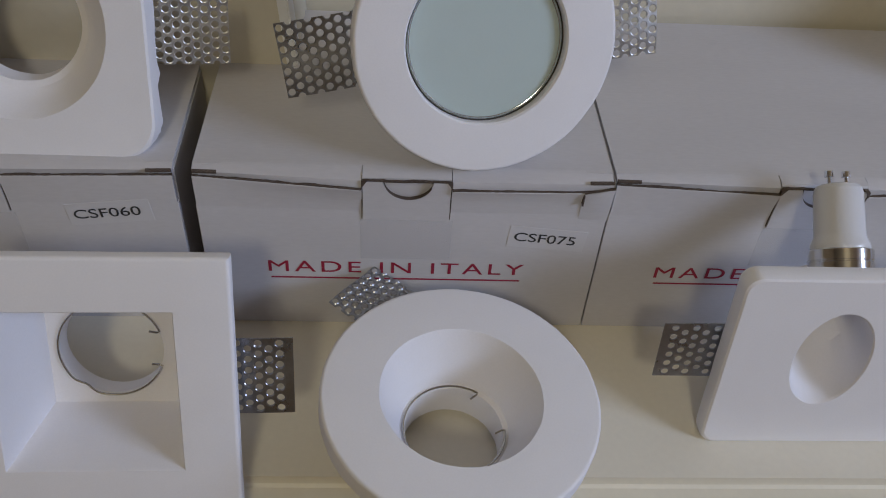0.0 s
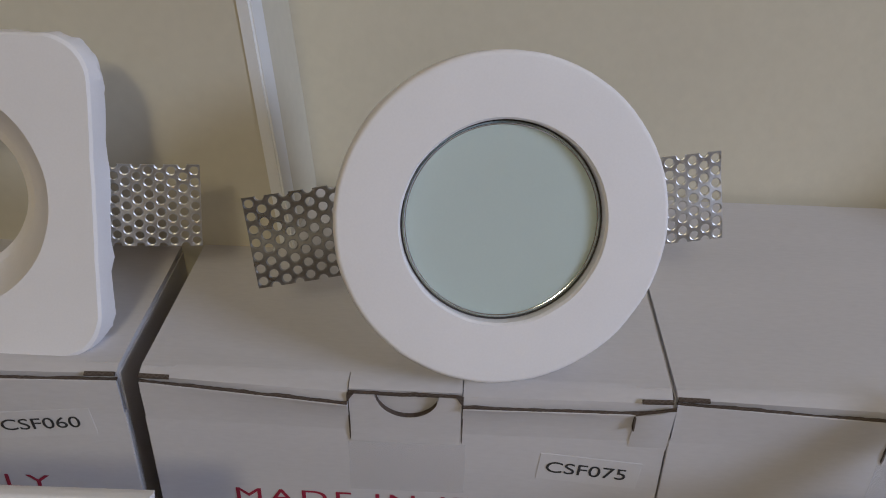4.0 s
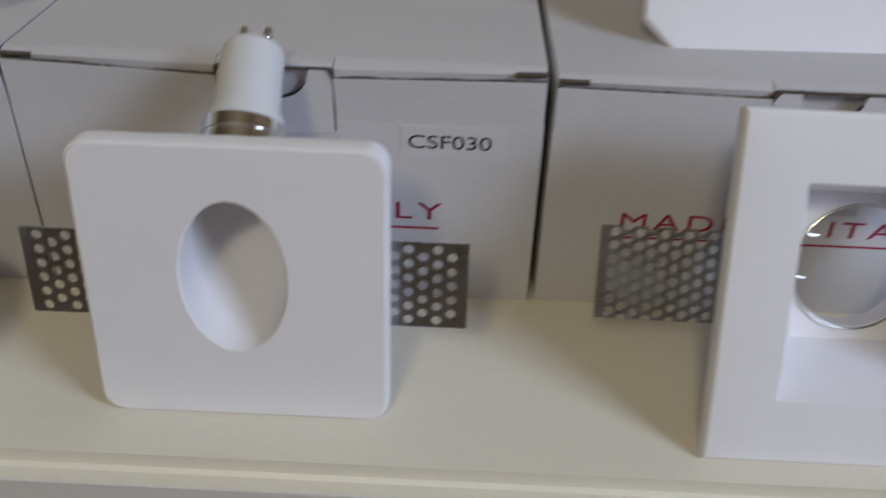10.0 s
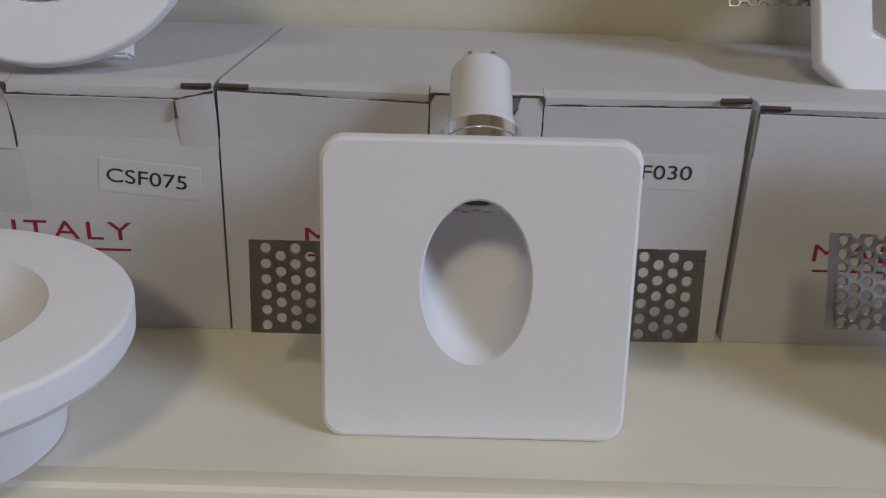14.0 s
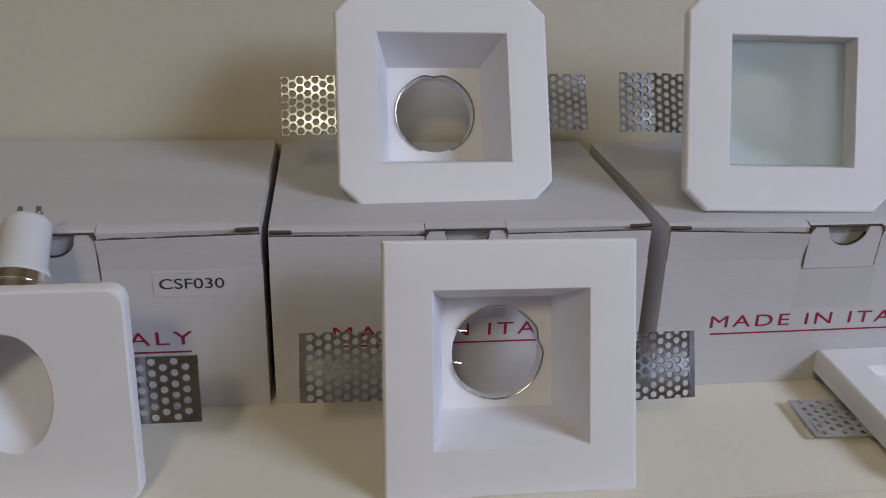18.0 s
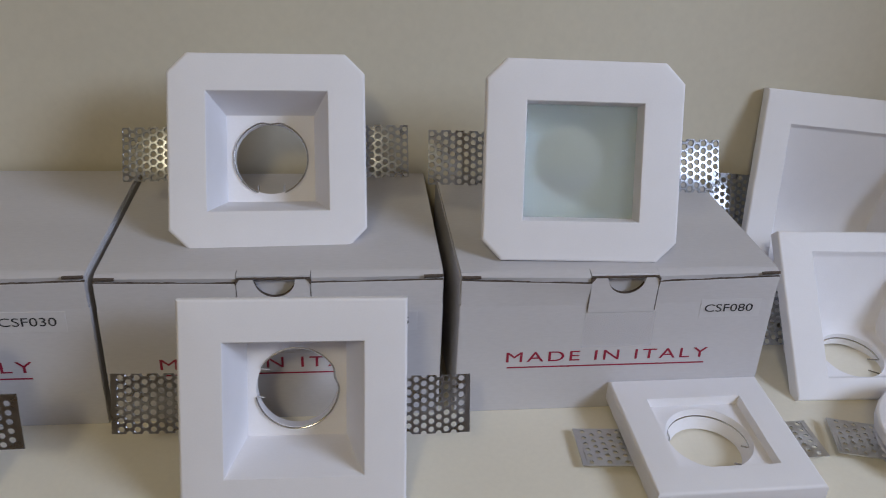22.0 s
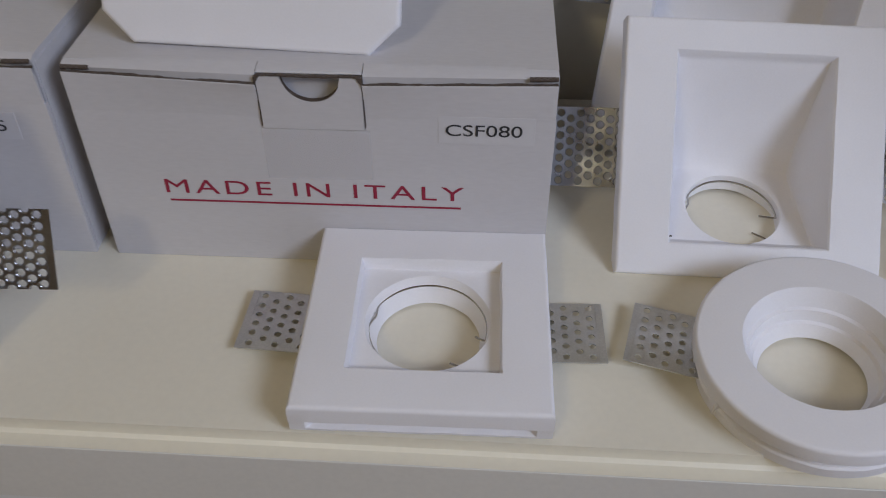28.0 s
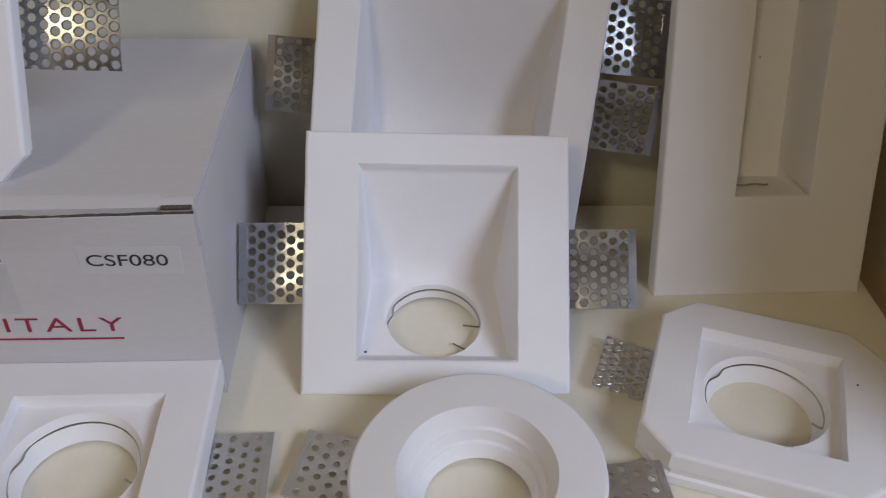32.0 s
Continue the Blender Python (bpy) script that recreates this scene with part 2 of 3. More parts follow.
# perforated mounting strip: columns of round holes, every other column half a step lower
def strip_mesh(cols, rows, margin=0.0, px=0.0052, pz=0.0058, hole=0.0039, bend=0.0, metal=STEEL, whole=False, dish=0.0005):
    bm = bmesh.new()
    steps = 16
    ring = [2 * math.pi * k / steps for k in range(steps)]

    def cell(cx, cz, low, high):
        if whole and not (low and high):
            za, zb = (cz, cz + pz / 2) if high else (cz - pz / 2, cz)
            bm.faces.new([bm.verts.new(p) for p in ((cx - px / 2, 0, za), (cx + px / 2, 0, za), (cx + px / 2, 0, zb), (cx - px / 2, 0, zb))])
            return
        if low and high:
            run = range(steps + 1)
        elif high:
            run = range(0, steps // 2 + 1)
        else:
            run = range(steps // 2, steps + 1)
        prev = None
        lip = hole / 2 + 0.0005
        for k in run:
            t = ring[k % steps]
            c, s = math.cos(t), math.sin(t)
            q = max(abs(c), abs(s))
            line = [bm.verts.new(p) for p in ((cx + hole / 2 * c, dish, cz + hole / 2 * s), (cx + lip * c, 0, cz + lip * s), (cx + c / q * px / 2, 0, cz + s / q * pz / 2))]
            if prev:
                for i in (0, 1):
                    bm.faces.new((prev[i], prev[i + 1], line[i + 1], line[i]))
            prev = line

    width, height = cols * px, rows * pz
    for i in range(cols):
        x = -width / 2 + px * (i + 0.5)
        if i % 2 == 0:
            for j in range(rows):
                cell(x, -height / 2 + pz * (j + 0.5), True, True)
        else:
            cell(x, -height / 2, False, True)
            for j in range(1, rows):
                cell(x, -height / 2 + pz * j, True, True)
            cell(x, height / 2, True, False)
    if margin:
        for x0, x1 in ((-width / 2 - margin, -width / 2), (width / 2, width / 2 + margin)):
            q = [bm.verts.new(p) for p in ((x0, 0, -height / 2), (x1, 0, -height / 2), (x1, 0, height / 2), (x0, 0, height / 2))]
            bm.faces.new(q)
    bmesh.ops.remove_doubles(bm, verts=bm.verts, dist=1e-5)
    if bend:
        for v in bm.verts:
            v.co.y += bend * (v.co.x / width) ** 2 + 0.0006 * math.sin(v.co.z * 160)
    sheet, rim = bm.faces[:], [e for e in bm.edges if e.is_boundary]
    twin = {v: bm.verts.new(v.co + Vector((0, 0.0007, 0))) for v in bm.verts[:]}
    for f in sheet:
        bm.faces.new([twin[v] for v in reversed(f.verts)])
    for e in rim:
        a, b = e.verts
        bm.faces.new((a, b, twin[b], twin[a]))
    return finish("mounting_strip", bm, metal)


STRIP_CUT = strip_mesh(9, 7, 0.0, bend=0.004)
STRIP_EDGE = strip_mesh(9, 7, 0.0035, bend=0.002)
STRIP_TALL = strip_mesh(7, 7, 0.0045, px=0.0056, pz=0.0065, hole=0.0041, bend=0.002, whole=True)
STRIP_FLAT = strip_mesh(7, 6, 0.0035, px=0.0066, pz=0.0068, hole=0.0036, bend=0.0005, metal=ZINC, whole=True, dish=0.0001)
STRIP_PALE = strip_mesh(9, 7, 0.0, bend=0.004, metal=ZINC, dish=0.0003)
STRIP_SMALL = strip_mesh(6, 6, 0.0038, px=0.0061, pz=0.0067, hole=0.0043, bend=0.0, whole=True, dish=0.0001)


def panel_pose(x, y, z, yaw, lean, roll=0.0):
    """A panel that faces -y, leant back by lean degrees, about its front face's middle."""
    return pose(x, y, z, 0, 0, yaw) @ pose(0, 0, 0, -lean) @ pose(0, 0, 0, 0, roll)


def strips(owner, mesh, spots):
    for x, y, z, ry, rz, *tip in spots:
        part("mounting_strip", mesh, STEEL, owner, "perforated galvanised steel strip", pose(x, y, z, 0, ry, rz) @ pose(0, 0, 0, -tip[0] if tip else 0))


def flat_strip(owner, mesh, x, y, z, turn, tip=0.0):
    """A strip that lies nearly flat, given by its place in the room."""
    part("mounting_strip", mesh, STEEL, owner, "perforated galvanised steel strip", owner.matrix_world.inverted() @ pose(x, y, z, 0, 0, turn) @ pose(0, 0, 0, 90, tip, 0))


# ---- the room ----
X0, X1, Y0, Y1 = -3.4, 1.9, -2.6, 0.191
FLOOR_Z, CEIL_Z = -0.92, 2.75
# floor, ceiling, south, east and west walls are unseen, added for warm bounce light
setting("floor", slab(X0 - 0.15, X1 + 0.15, Y0 - 0.15, Y1 + 0.15, FLOOR_Z - 0.1, FLOOR_Z), FLOORING, "brown wooden floor of the room", "floor")
setting("ceiling", slab(X0 - 0.15, X1 + 0.15, Y0 - 0.15, Y1 + 0.15, CEIL_Z, CEIL_Z + 0.1), CEILING, "unseen cream ceiling added for warm bounce light", "ceiling")
setting("wall_north", slab(X0 - 0.15, X1 + 0.15, Y1, Y1 + 0.15, FLOOR_Z, CEIL_Z), WALL, "cream painted wall behind the display shelf", "wall")
south = slab(X0 - 0.15, WIN_S[0] - 0.25, Y0 - 0.15, Y0, FLOOR_Z, CEIL_Z)
slab(WIN_S[0] + 0.25, X1 + 0.15, Y0 - 0.15, Y0, FLOOR_Z, CEIL_Z, bm=south)
slab(WIN_S[0] - 0.25, WIN_S[0] + 0.25, Y0 - 0.15, Y0, FLOOR_Z, WIN_S[2] - 0.25, bm=south)
slab(WIN_S[0] - 0.25, WIN_S[0] + 0.25, Y0 - 0.15, Y0, WIN_S[2] + 0.25, CEIL_Z, bm=south)
setting("wall_south", south, ROOM, "unseen ochre wall added for warm bounce light, with an opening", "wall")


def wall_with_window(name, x0, x1, mid, wy, wz):
    bm = slab(x0, x1, Y0, mid[1] - wy / 2, FLOOR_Z, CEIL_Z)
    slab(x0, x1, mid[1] + wy / 2, Y1, FLOOR_Z, CEIL_Z, bm=bm)
    slab(x0, x1, mid[1] - wy / 2, mid[1] + wy / 2, FLOOR_Z, mid[2] - wz / 2, bm=bm)
    slab(x0, x1, mid[1] - wy / 2, mid[1] + wy / 2, mid[2] + wz / 2, CEIL_Z, bm=bm)
    return setting(name, bm, ROOM, "unseen ochre wall added for warm bounce light, with an opening", "wall")


wall_with_window("wall_east", X1, X1 + 0.15, WIN_E, 0.88, 0.64)
setting("wall_west", slab(X0 - 0.15, X0, Y0, Y1, FLOOR_Z, CEIL_Z), ROOM, "unseen ochre wall added for warm bounce light", "wall")

# projecting pier behind the first two boxes, with a rounded corner
pier = slab(X0, -0.1925, 0.111, Y1 + 0.01, FLOOR_Z, CEIL_Z)
LEAN = 0.08
for v in pier.verts:
    if v.co.x > -1:
        v.co.x -= LEAN * (v.co.z - 0.125)
bmesh.ops.bevel(pier, geom=[e for e in pier.edges if all(v.co.x > -1 and v.co.y < 0.13 for v in e.verts)], offset=0.003, segments=4, affect="EDGES")
setting("wall_pier", pier, WALL, "cream painted wall pier with a rounded corner", "wall")
# white strip paints in the bright light on the pier's side face
trim = slab(-0.1995, -0.1915, 0.1103, 0.132, 0.05, CEIL_Z, 0.0012, 3)
for v in trim.verts:
    v.co.x -= LEAN * (v.co.z - 0.125)
setting("corner_highlight", trim, WHITE_PAINT, "white strip that paints the light on the pier's corner", "trim")
# light blocker: its front end is set so the tall panel falls in shade
setting("wall_return", slab(1.135, X1, -0.122, Y1 + 0.01, FLOOR_Z, CEIL_Z, 0.004), ROOM, "ochre wall return that keeps the east light off the tall panel", "wall")

# display shelf
setting("shelf", slab(-2.2, 1.135, -0.1255, Y1, -0.06, 0, 0.009, 7), SHELF, "cream laminate display shelf with a thick front edge", "shelf")
setting("shelf_edging", slab(-2.2, 1.134, -0.1259, -0.1250, -0.0510, -0.0085, 0.0003, 1), EDGING, "greyish laminate strip along the shelf's front", "shelf edging")
setting("shelf_cabinet", slab(-2.18, 1.134, -0.10, Y1, FLOOR_Z, -0.0605), WHITE_PAINT, "white cabinet body below the shelf", "cabinet")


# ---- boxes ----
def lettering(text, size, material, name, wide=1.0, spacing=1.0):
    cu = bpy.data.curves.new(name, "FONT")
    cu.body, cu.size, cu.align_x, cu.space_character, cu.extrude = text, size, "CENTER", spacing, 0.00006
    ob = bpy.data.objects.new(name, cu)
    scene.collection.objects.link(ob)
    bpy.context.view_layer.update()
    me = bpy.data.meshes.new_from_object(ob.evaluated_get(bpy.context.evaluated_depsgraph_get()))
    bpy.data.objects.remove(ob)
    xs = [v.co.x for v in me.vertices]
    mid, k = (min(xs) + max(xs)) / 2, wide / (max(xs) - min(xs))
    for v in me.vertices:
        v.co.x = (v.co.x - mid) * k
    me.materials.clear()
    me.materials.append(material)
    return me


MADE = lettering("MADE IN ITALY", 0.0135, RED_INK, "printed_line", 0.1625, 1.22)
BW, BD, BH = 0.247, 0.184, 0.1265


def zigzag(length, height, depth, pitch=0.0042):
    """The wavy middle layer that shows at a cut edge of the card, along x."""
    bm = bmesh.new()
    n = int(length / pitch * 2)
    rows = []
    for i in range(n + 1):
        x = length * i / n
        z = height * (0.72 if i % 2 else 0.28)
        rows.append([bm.verts.new((x, y, z + dz)) for y, dz in ((-depth, -0.0003), (-depth, 0.0003), (0, 0.0003), (0, -0.0003))])
    for a, b in zip(rows, rows[1:]):
        for k in range(4):
            bm.faces.new((a[k], a[(k + 1) % 4], b[(k + 1) % 4], b[k]))
    return bm


def card_edge(name, length, owner, m, height=0.0026):
    """A cut card edge: dark core between two liners, with the fluting in it."""
    e = part(name, slab(0, length, -0.0002, 0.0012, 0.0002, height - 0.0002), CORE, owner, "brown corrugated card edge", m)
    part("fluting", zigzag(length, height, 0.0004, 0.0027), FLUTE, e, "", pose(0, -0.0002, 0))
    return e


def up_edge(name, ends, owner, wide=0.0021):
    """A cut edge that faces up, from one end (x, y, z of its outer side) to the other, bowed and a little uneven."""
    (xa, ya, za), (xb, yb, zb) = ends
    n = max(4, int((xb - xa) / 0.0014))
    core, wave = bmesh.new(), bmesh.new()
    cr, wr = [], []
    for i in range(n + 1):
        f = i / n
        x, y, z = xa + (xb - xa) * f, ya + (yb - ya) * f, za + (zb - za) * f
        q = noise.noise(Vector((x * 60, y * 300, za * 900))) + 0.6 * noise.noise(Vector((x * 330, 3, za * 900)))
        z += 0.0007 * q
        w = wide * (1 + 0.25 * noise.noise(Vector((x * 90 + 7, 0, za * 500))))
        cr.append([core.verts.new(p) for p in ((x, y + 0.0005, z - 0.0007), (x, y + 0.0003, z), (x, y + w, z + 0.0003), (x, y + w, z - 0.0007))])
        yy = y + w * (0.78 if i % 2 else 0.30)
        wr.append([wave.verts.new(p) for p in ((x, yy - 0.0002, z - 0.0005), (x, yy - 0.0002, z + 0.0004), (x, yy + 0.0003, z + 0.0004), (x, yy + 0.0003, z - 0.0005))])
    for bm, rows in ((core, cr), (wave, wr)):
        for p, q in zip(rows, rows[1:]):
            for k in range(4):
                bm.faces.new((p[k], p[(k + 1) % 4], q[(k + 1) % 4], q[k]))
        bm.faces.new(rows[0])
        bm.faces.new(rows[-1])
    e = part(name, core, CORE, owner, "brown corrugated card edge")
    part("fluting", wave, FLUTE, e)
    return e


def ribbon(lines):
    """Skin a closed section along several stations."""
    bm = bmesh.new()
    rows = [[bm.verts.new(p) for p in line] for line in lines]
    k = len(rows[0])
    for p, q in zip(rows, rows[1:]):
        for i in range(k):
            bm.faces.new((p[i], p[(i + 1) % k], q[(i + 1) % k], q[i]))
    bm.faces.new(rows[0])
    bm.faces.new(rows[-1])
    return bm


def carton(code, m, label_z, label_x=0.21, label_tilt=0.0, lips=(0.0035, 0.006, 0.0055, 0.0045), fwd=(0.001, 0.004, 0.004, 0.002), tab_fwd=0.003, sunk=0.0045, torn=False):
    lips = tuple(h + 0.002 for h in lips)
    box = thing("carton", m, "white corrugated card box with red print, labelled " + code, "box", "row of white boxes")
    t = 0.003
    n = 0.016
    part("front_wall", slab(0, BW, 0, t, 0, 0.1008, 0.0004), CARD, box)
    part("side_wall", slab(0, t, t, BD, 0, BH - 0.003, 0.0008), CARD, box)
    part("side_wall", slab(BW - t, BW, t, BD, 0, BH - 0.003, 0.0008), CARD, box)
    part("back_wall", slab(t, BW - t, BD - t, BD, 0, BH - 0.003), CARD, box)
    part("bottom", slab(t, BW - t, t, BD - t, 0, t), CARD, box)
    lid = bmesh.new()
    outline = [(0.0005, BD), (0.0005, 0.006), (n, 0.0058), (n + 0.001, 0.008), (BW - n - 0.001, 0.008), (BW - n, 0.0058), (BW - 0.0005, 0.006), (BW - 0.0005, BD)]
    lower = [lid.verts.new((x, y, BH - 0.003)) for x, y in outline]
    upper = [lid.verts.new((x, y, BH)) for x, y in outline]
    k = len(outline)
    for i in range(k):
        lid.faces.new((lower[i], lower[(i + 1) % k], upper[(i + 1) % k], upper[i]))
    lid.faces.new(lower)
    lid.faces.new(upper)
    lid_ob = part("lid", lid, CARD, box)
    tx0, tx1 = 0.098, 0.151
    # front of the lid bends down to the cut edge of the front wall, which bulges forward towards the tab
    for x0, x1, h0, h1, f0, f1 in ((0.0006, tx0, lips[0], lips[1], fwd[0], fwd[1]), (tx1, BW - 0.0006, lips[2], lips[3], fwd[2], fwd[3])):
        fold, wall = [], []
        for i in range(9):
            u = i / 8
            x, h, f = x0 + (x1 - x0) * u, h0 + (h1 - h0) * u, f0 + (f1 - f0) * u
            fold.append([(x, 0.0081, BH), (x, 0.0045, BH - 0.0004), (x, 0.6 * (0.0025 - f), BH - 0.35 * h - 0.0004), (x, 0.0028 - f, BH - h + 0.0004), (x, 0.0030 - f, BH - h - 0.002), (x, 0.0081, BH - 0.003)])
            wall.append([(x, 0.0002, 0.0975), (x, -0.0001 - 0.03 * f, 0.1012), (x, -0.0002 - 0.16 * f, 0.107), (x, -0.0003 - 0.52 * f, 0.1150), (x, -f, BH - h - 0.0003), (x, -f + 0.0004, BH - h), (x, -f + 0.0006, BH - h - 0.0005), (x, 0.0006, 0.1165), (x, 0.0006, 0.0975)])
        part("lid_lip", ribbon(fold), CARD, lid_ob)
        part("front_flap", ribbon(wall), CARD, box)
        up_edge("flap_edge", ((x0, -f0, BH - h0), (x1, -f1, BH - h1)), box)
    # notches of the lid at the corners, where the ends of the side flaps show dark
    for x0 in (0.0008, BW - n - 0.0012):
        card_edge("notch_edge", n - 0.002, lid_ob, pose(x0 + (0 if x0 < 0.1 else 0.0024), (-0.0002 if x0 < 0.1 else -0.001 - 0.5 * fwd[3]), BH - 0.0022, -52, 0.8 if x0 < 0.1 else -1.5, 0), 0.0024)
    # torn corner: the end of the front flap stands out and rises to the lid's corner
    if torn:
        xa, xb, za, zb = BW - 0.0175, BW + 0.0004, BH - lips[3] - 0.0003, BH - 0.0042
        flap = []
        for i in range(9):
            u = i / 8
            x, zt = xa + (xb - xa) * u, za + (zb - za) * u ** 0.8
            y = -fwd[3] - 0.0002 - 0.0016 * math.sin(math.pi * (0.15 + 0.85 * u))
            flap.append([(x, 0.0003, 0.094), (x, 0.35 * y - 0.0002, 0.107), (x, y, zt), (x, y + 0.0016, zt - 0.0002), (x, 0.0004, 0.107), (x, 0.0006, 0.094)])
        part("corner_flap", ribbon(flap), CARD, box)
        up_edge("flap_edge", ((xa, -fwd[3] - 0.0012, za + 0.0002), (xb, -fwd[3] - 0.0012, zb + 0.0002)), box)
        part("tear", slab(xa - 0.0004, xa + 0.0003, -fwd[3] - 0.0013, 0.0004, za - 0.0085, za - 0.0005), CORE, box, "dark torn slit in the card")
    # locking tab with its half-round finger cut
    z0, z1 = BH - 0.034, BH - 0.0026
    cx, r = 0.1255, 0.0145
    f = tab_fwd

    def tab_y(z):
        u = (z - z0) / (z1 - z0)
        return -0.0008 - f * max(u, 0) ** 1.5
    tab = bmesh.new()
    cols = 40
    front, back = [], []
    for i in range(cols + 1):
        x = tx0 + 0.0006 + (tx1 - tx0 - 0.0012) * i / cols
        d = (x - cx) / r
        ztop = z1 - (1.0 * r * math.sqrt(1 - d * d) if abs(d) < 1 else 0)
        zs = [z0 + (ztop - z0) * j / 6 for j in range(7)]
        front.append([tab.verts.new((x, tab_y(z), z)) for z in zs])
        back.append([tab.verts.new((x, tab_y(z) + 0.0026, z)) for z in zs])
    for sheet in (front, back):
        for p, q in zip(sheet, sheet[1:]):
            for j in range(6):
                tab.faces.new((p[j], q[j], q[j + 1], p[j + 1]))
    for j0 in (0, 6):
        for i in range(cols):
            tab.faces.new((front[i][j0], front[i + 1][j0], back[i + 1][j0], back[i][j0]))
    for i in (0, cols):
        for j in range(6):
            tab.faces.new((front[i][j], front[i][j + 1], back[i][j + 1], back[i][j]))
    tab_ob = part("locking_tab", tab, CARD, box)
    ye = tab_y(z1)
    inset = sunk
    up_edge("tab_edge", ((tx0 + 0.0006, ye + 0.0001, z1 + 0.0005), (tx1 - 0.0006, ye + 0.0001, z1 + 0.0003)), tab_ob)
    # the lid bends down behind the tab, and its tuck flap shows through the finger hole
    fold = [[(x, 0.0081, BH), (x, 0.0045, BH - 0.0002), (x, 0.3 * ye + 0.002, BH - 0.0008), (x, ye + 0.0030, z1 + 0.0007), (x, ye + inset, z1 - 0.005), (x, ye + inset + 0.0008, z1 - 0.028), (x, 0.0160, z1 - 0.028), (x, 0.0160, BH - 0.003)] for x in (tx0 + 0.0004, 0.5 * (tx0 + tx1), tx1 - 0.0004)]
    part("tuck_flap", ribbon(fold), CARD, lid_ob)
    cut, rim = bmesh.new(), []
    for i in range(33):
        a = -math.pi * i / 32
        x, z = cx + r * math.cos(a), z1 + 1.0 * r * math.sin(a)
        rim.append([cut.verts.new(p) for p in ((x, tab_y(z) + 0.0003, z - 0.0002), (x, tab_y(z) + 0.0003, z + 0.0006), (x, tab_y(z) + 0.0024, z + 0.0007))])
    for p, q in zip(rim, rim[1:]):
        for j in range(2):
            cut.faces.new((p[j], q[j], q[j + 1], p[j + 1]))
    # the tab's top corners stand a little away from the slits
    for xc, way in ((tx0 + 0.0006, 1), (tx1 - 0.0006, -1)):
        curl = [[(xc - way * 0.0008, ye - 0.0004, z1 - 0.0045 * h), (xc + way * 0.0026 * (1 - h), ye - 0.0006, z1 + 0.0010 - 0.0040 * h), (xc + way * 0.0026 * (1 - h), ye + 0.0014, z1 + 0.0010 - 0.0040 * h), (xc - way * 0.0008, ye + 0.0014, z1 - 0.0045 * h)] for h in (0.0, 0.35, 0.7, 0.98)]
        part("corner_nick", ribbon(curl), CORE, tab_ob, "dark nick at the tab's corner")
    part("finger_cut", cut, CORE, tab_ob, "dark cut edge of the finger hole")
    # the slits at both sides of the tab, and the clear tape that holds it down
    for x in (tx0, tx1):
        part("slit", ribbon([[(x - 0.0002, 0.003, z), (x - 0.0002, tab_y(z) + 0.0002, z), (x + 0.0002, tab_y(z) + 0.0002, z), (x + 0.0002, 0.003, z)] for z in (z0 + 0.001, z0 + 0.012, z0 + 0.022, z1 - 0.001)]), CORE, box, "dark slit beside the tab")
    part("tape", ribbon([[(x, -0.0004, z) for x, z in ((tx0 - 0.001, 0.060), (tx0 - 0.001, z0 - 0.0005))] + [(x, -0.0002, z) for x, z in ((tx0 - 0.001, z0 - 0.0005), (tx0 - 0.001, 0.060))], [(tx1 + 0.002, y, z) for y, z in ((-0.0004, 0.0605), (-0.0004, z0 - 0.0005), (-0.0002, z0 - 0.0005), (-0.0002, 0.0605))]]), TAPE, box, "clear glossy tape")
    # print and label
    words = part("printed_line", MADE, RED_INK, box, "red words MADE IN ITALY", pose(0.1200, -0.0002, 0.0475, 90))
    part("underline", slab(0.0398, 0.1998, -0.0003, 0.0001, 0.0418, 0.0429), RED_INK, box, "thin red underline")
    lab = part("label", slab(-0.0232, 0.0258, -0.0003, 0.0001, -0.0085, 0.0080, 0.0001, 1), PAPER, box, "white paper label", pose(label_x, 0, label_z, 0, label_tilt, 0))
    part("label_text", lettering(code, 0.0098, BLACK_INK, "label_text", 0.0388), BLACK_INK, lab, "black code " + code, pose(0, -0.0005, -0.0034, 90))
    return box


def size(x, z):
    return Matrix.Diagonal((x, 1, z, 1))


carton("CSF060", pose(-0.4995, -0.001, 0, 0, 0, 1.0) @ size(1, 0.985), 0.0925, 0.205, -6, (0.003, 0.004, 0.004, 0.003), (0.001, 0.002, 0.002, 0.001), 0.001)
carton("CSF075", pose(-0.2420, 0, 0) @ size(0.978, 1), 0.0795, 0.2115, 5, (0.0025, 0.0050, 0.0050, 0.0058), (0.0005, 0.0068, 0.0062, 0.0035), 0.0035, torn=True)
carton("CSF030", pose(0.0005, 0, 0) @ size(0.9955, 1), 0.0900, 0.204, 0, (0.0020, 0.0045, 0.0040, 0.0030), (0.0005, 0.0034, 0.0034, 0.001), 0.002)
carton("CSF085", pose(0.2503, 0.001, 0) @ size(0.979, 0.975), 0.087, 0.2025, 0, (0.0025, 0.0035, 0.0035, 0.0030), (0.0005, 0.0016, 0.0016, 0.0008), 0.0008, 0.008)
carton("CSF080", pose(0.5045, 0.001, 0, 0, 0, 0.5) @ size(0.973, 0.955), 0.094, 0.211, 0, (0.0020, 0.0045, 0.0040, 0.0030), (0.0005, 0.0042, 0.0036, 0.001), 0.002, 0.009)

A = angles_for()


# ---- downlights ----
def downlight(m, label, group=""):
    return thing("plaster_downlight", m, label, "downlight", group or "display of plaster downlights")


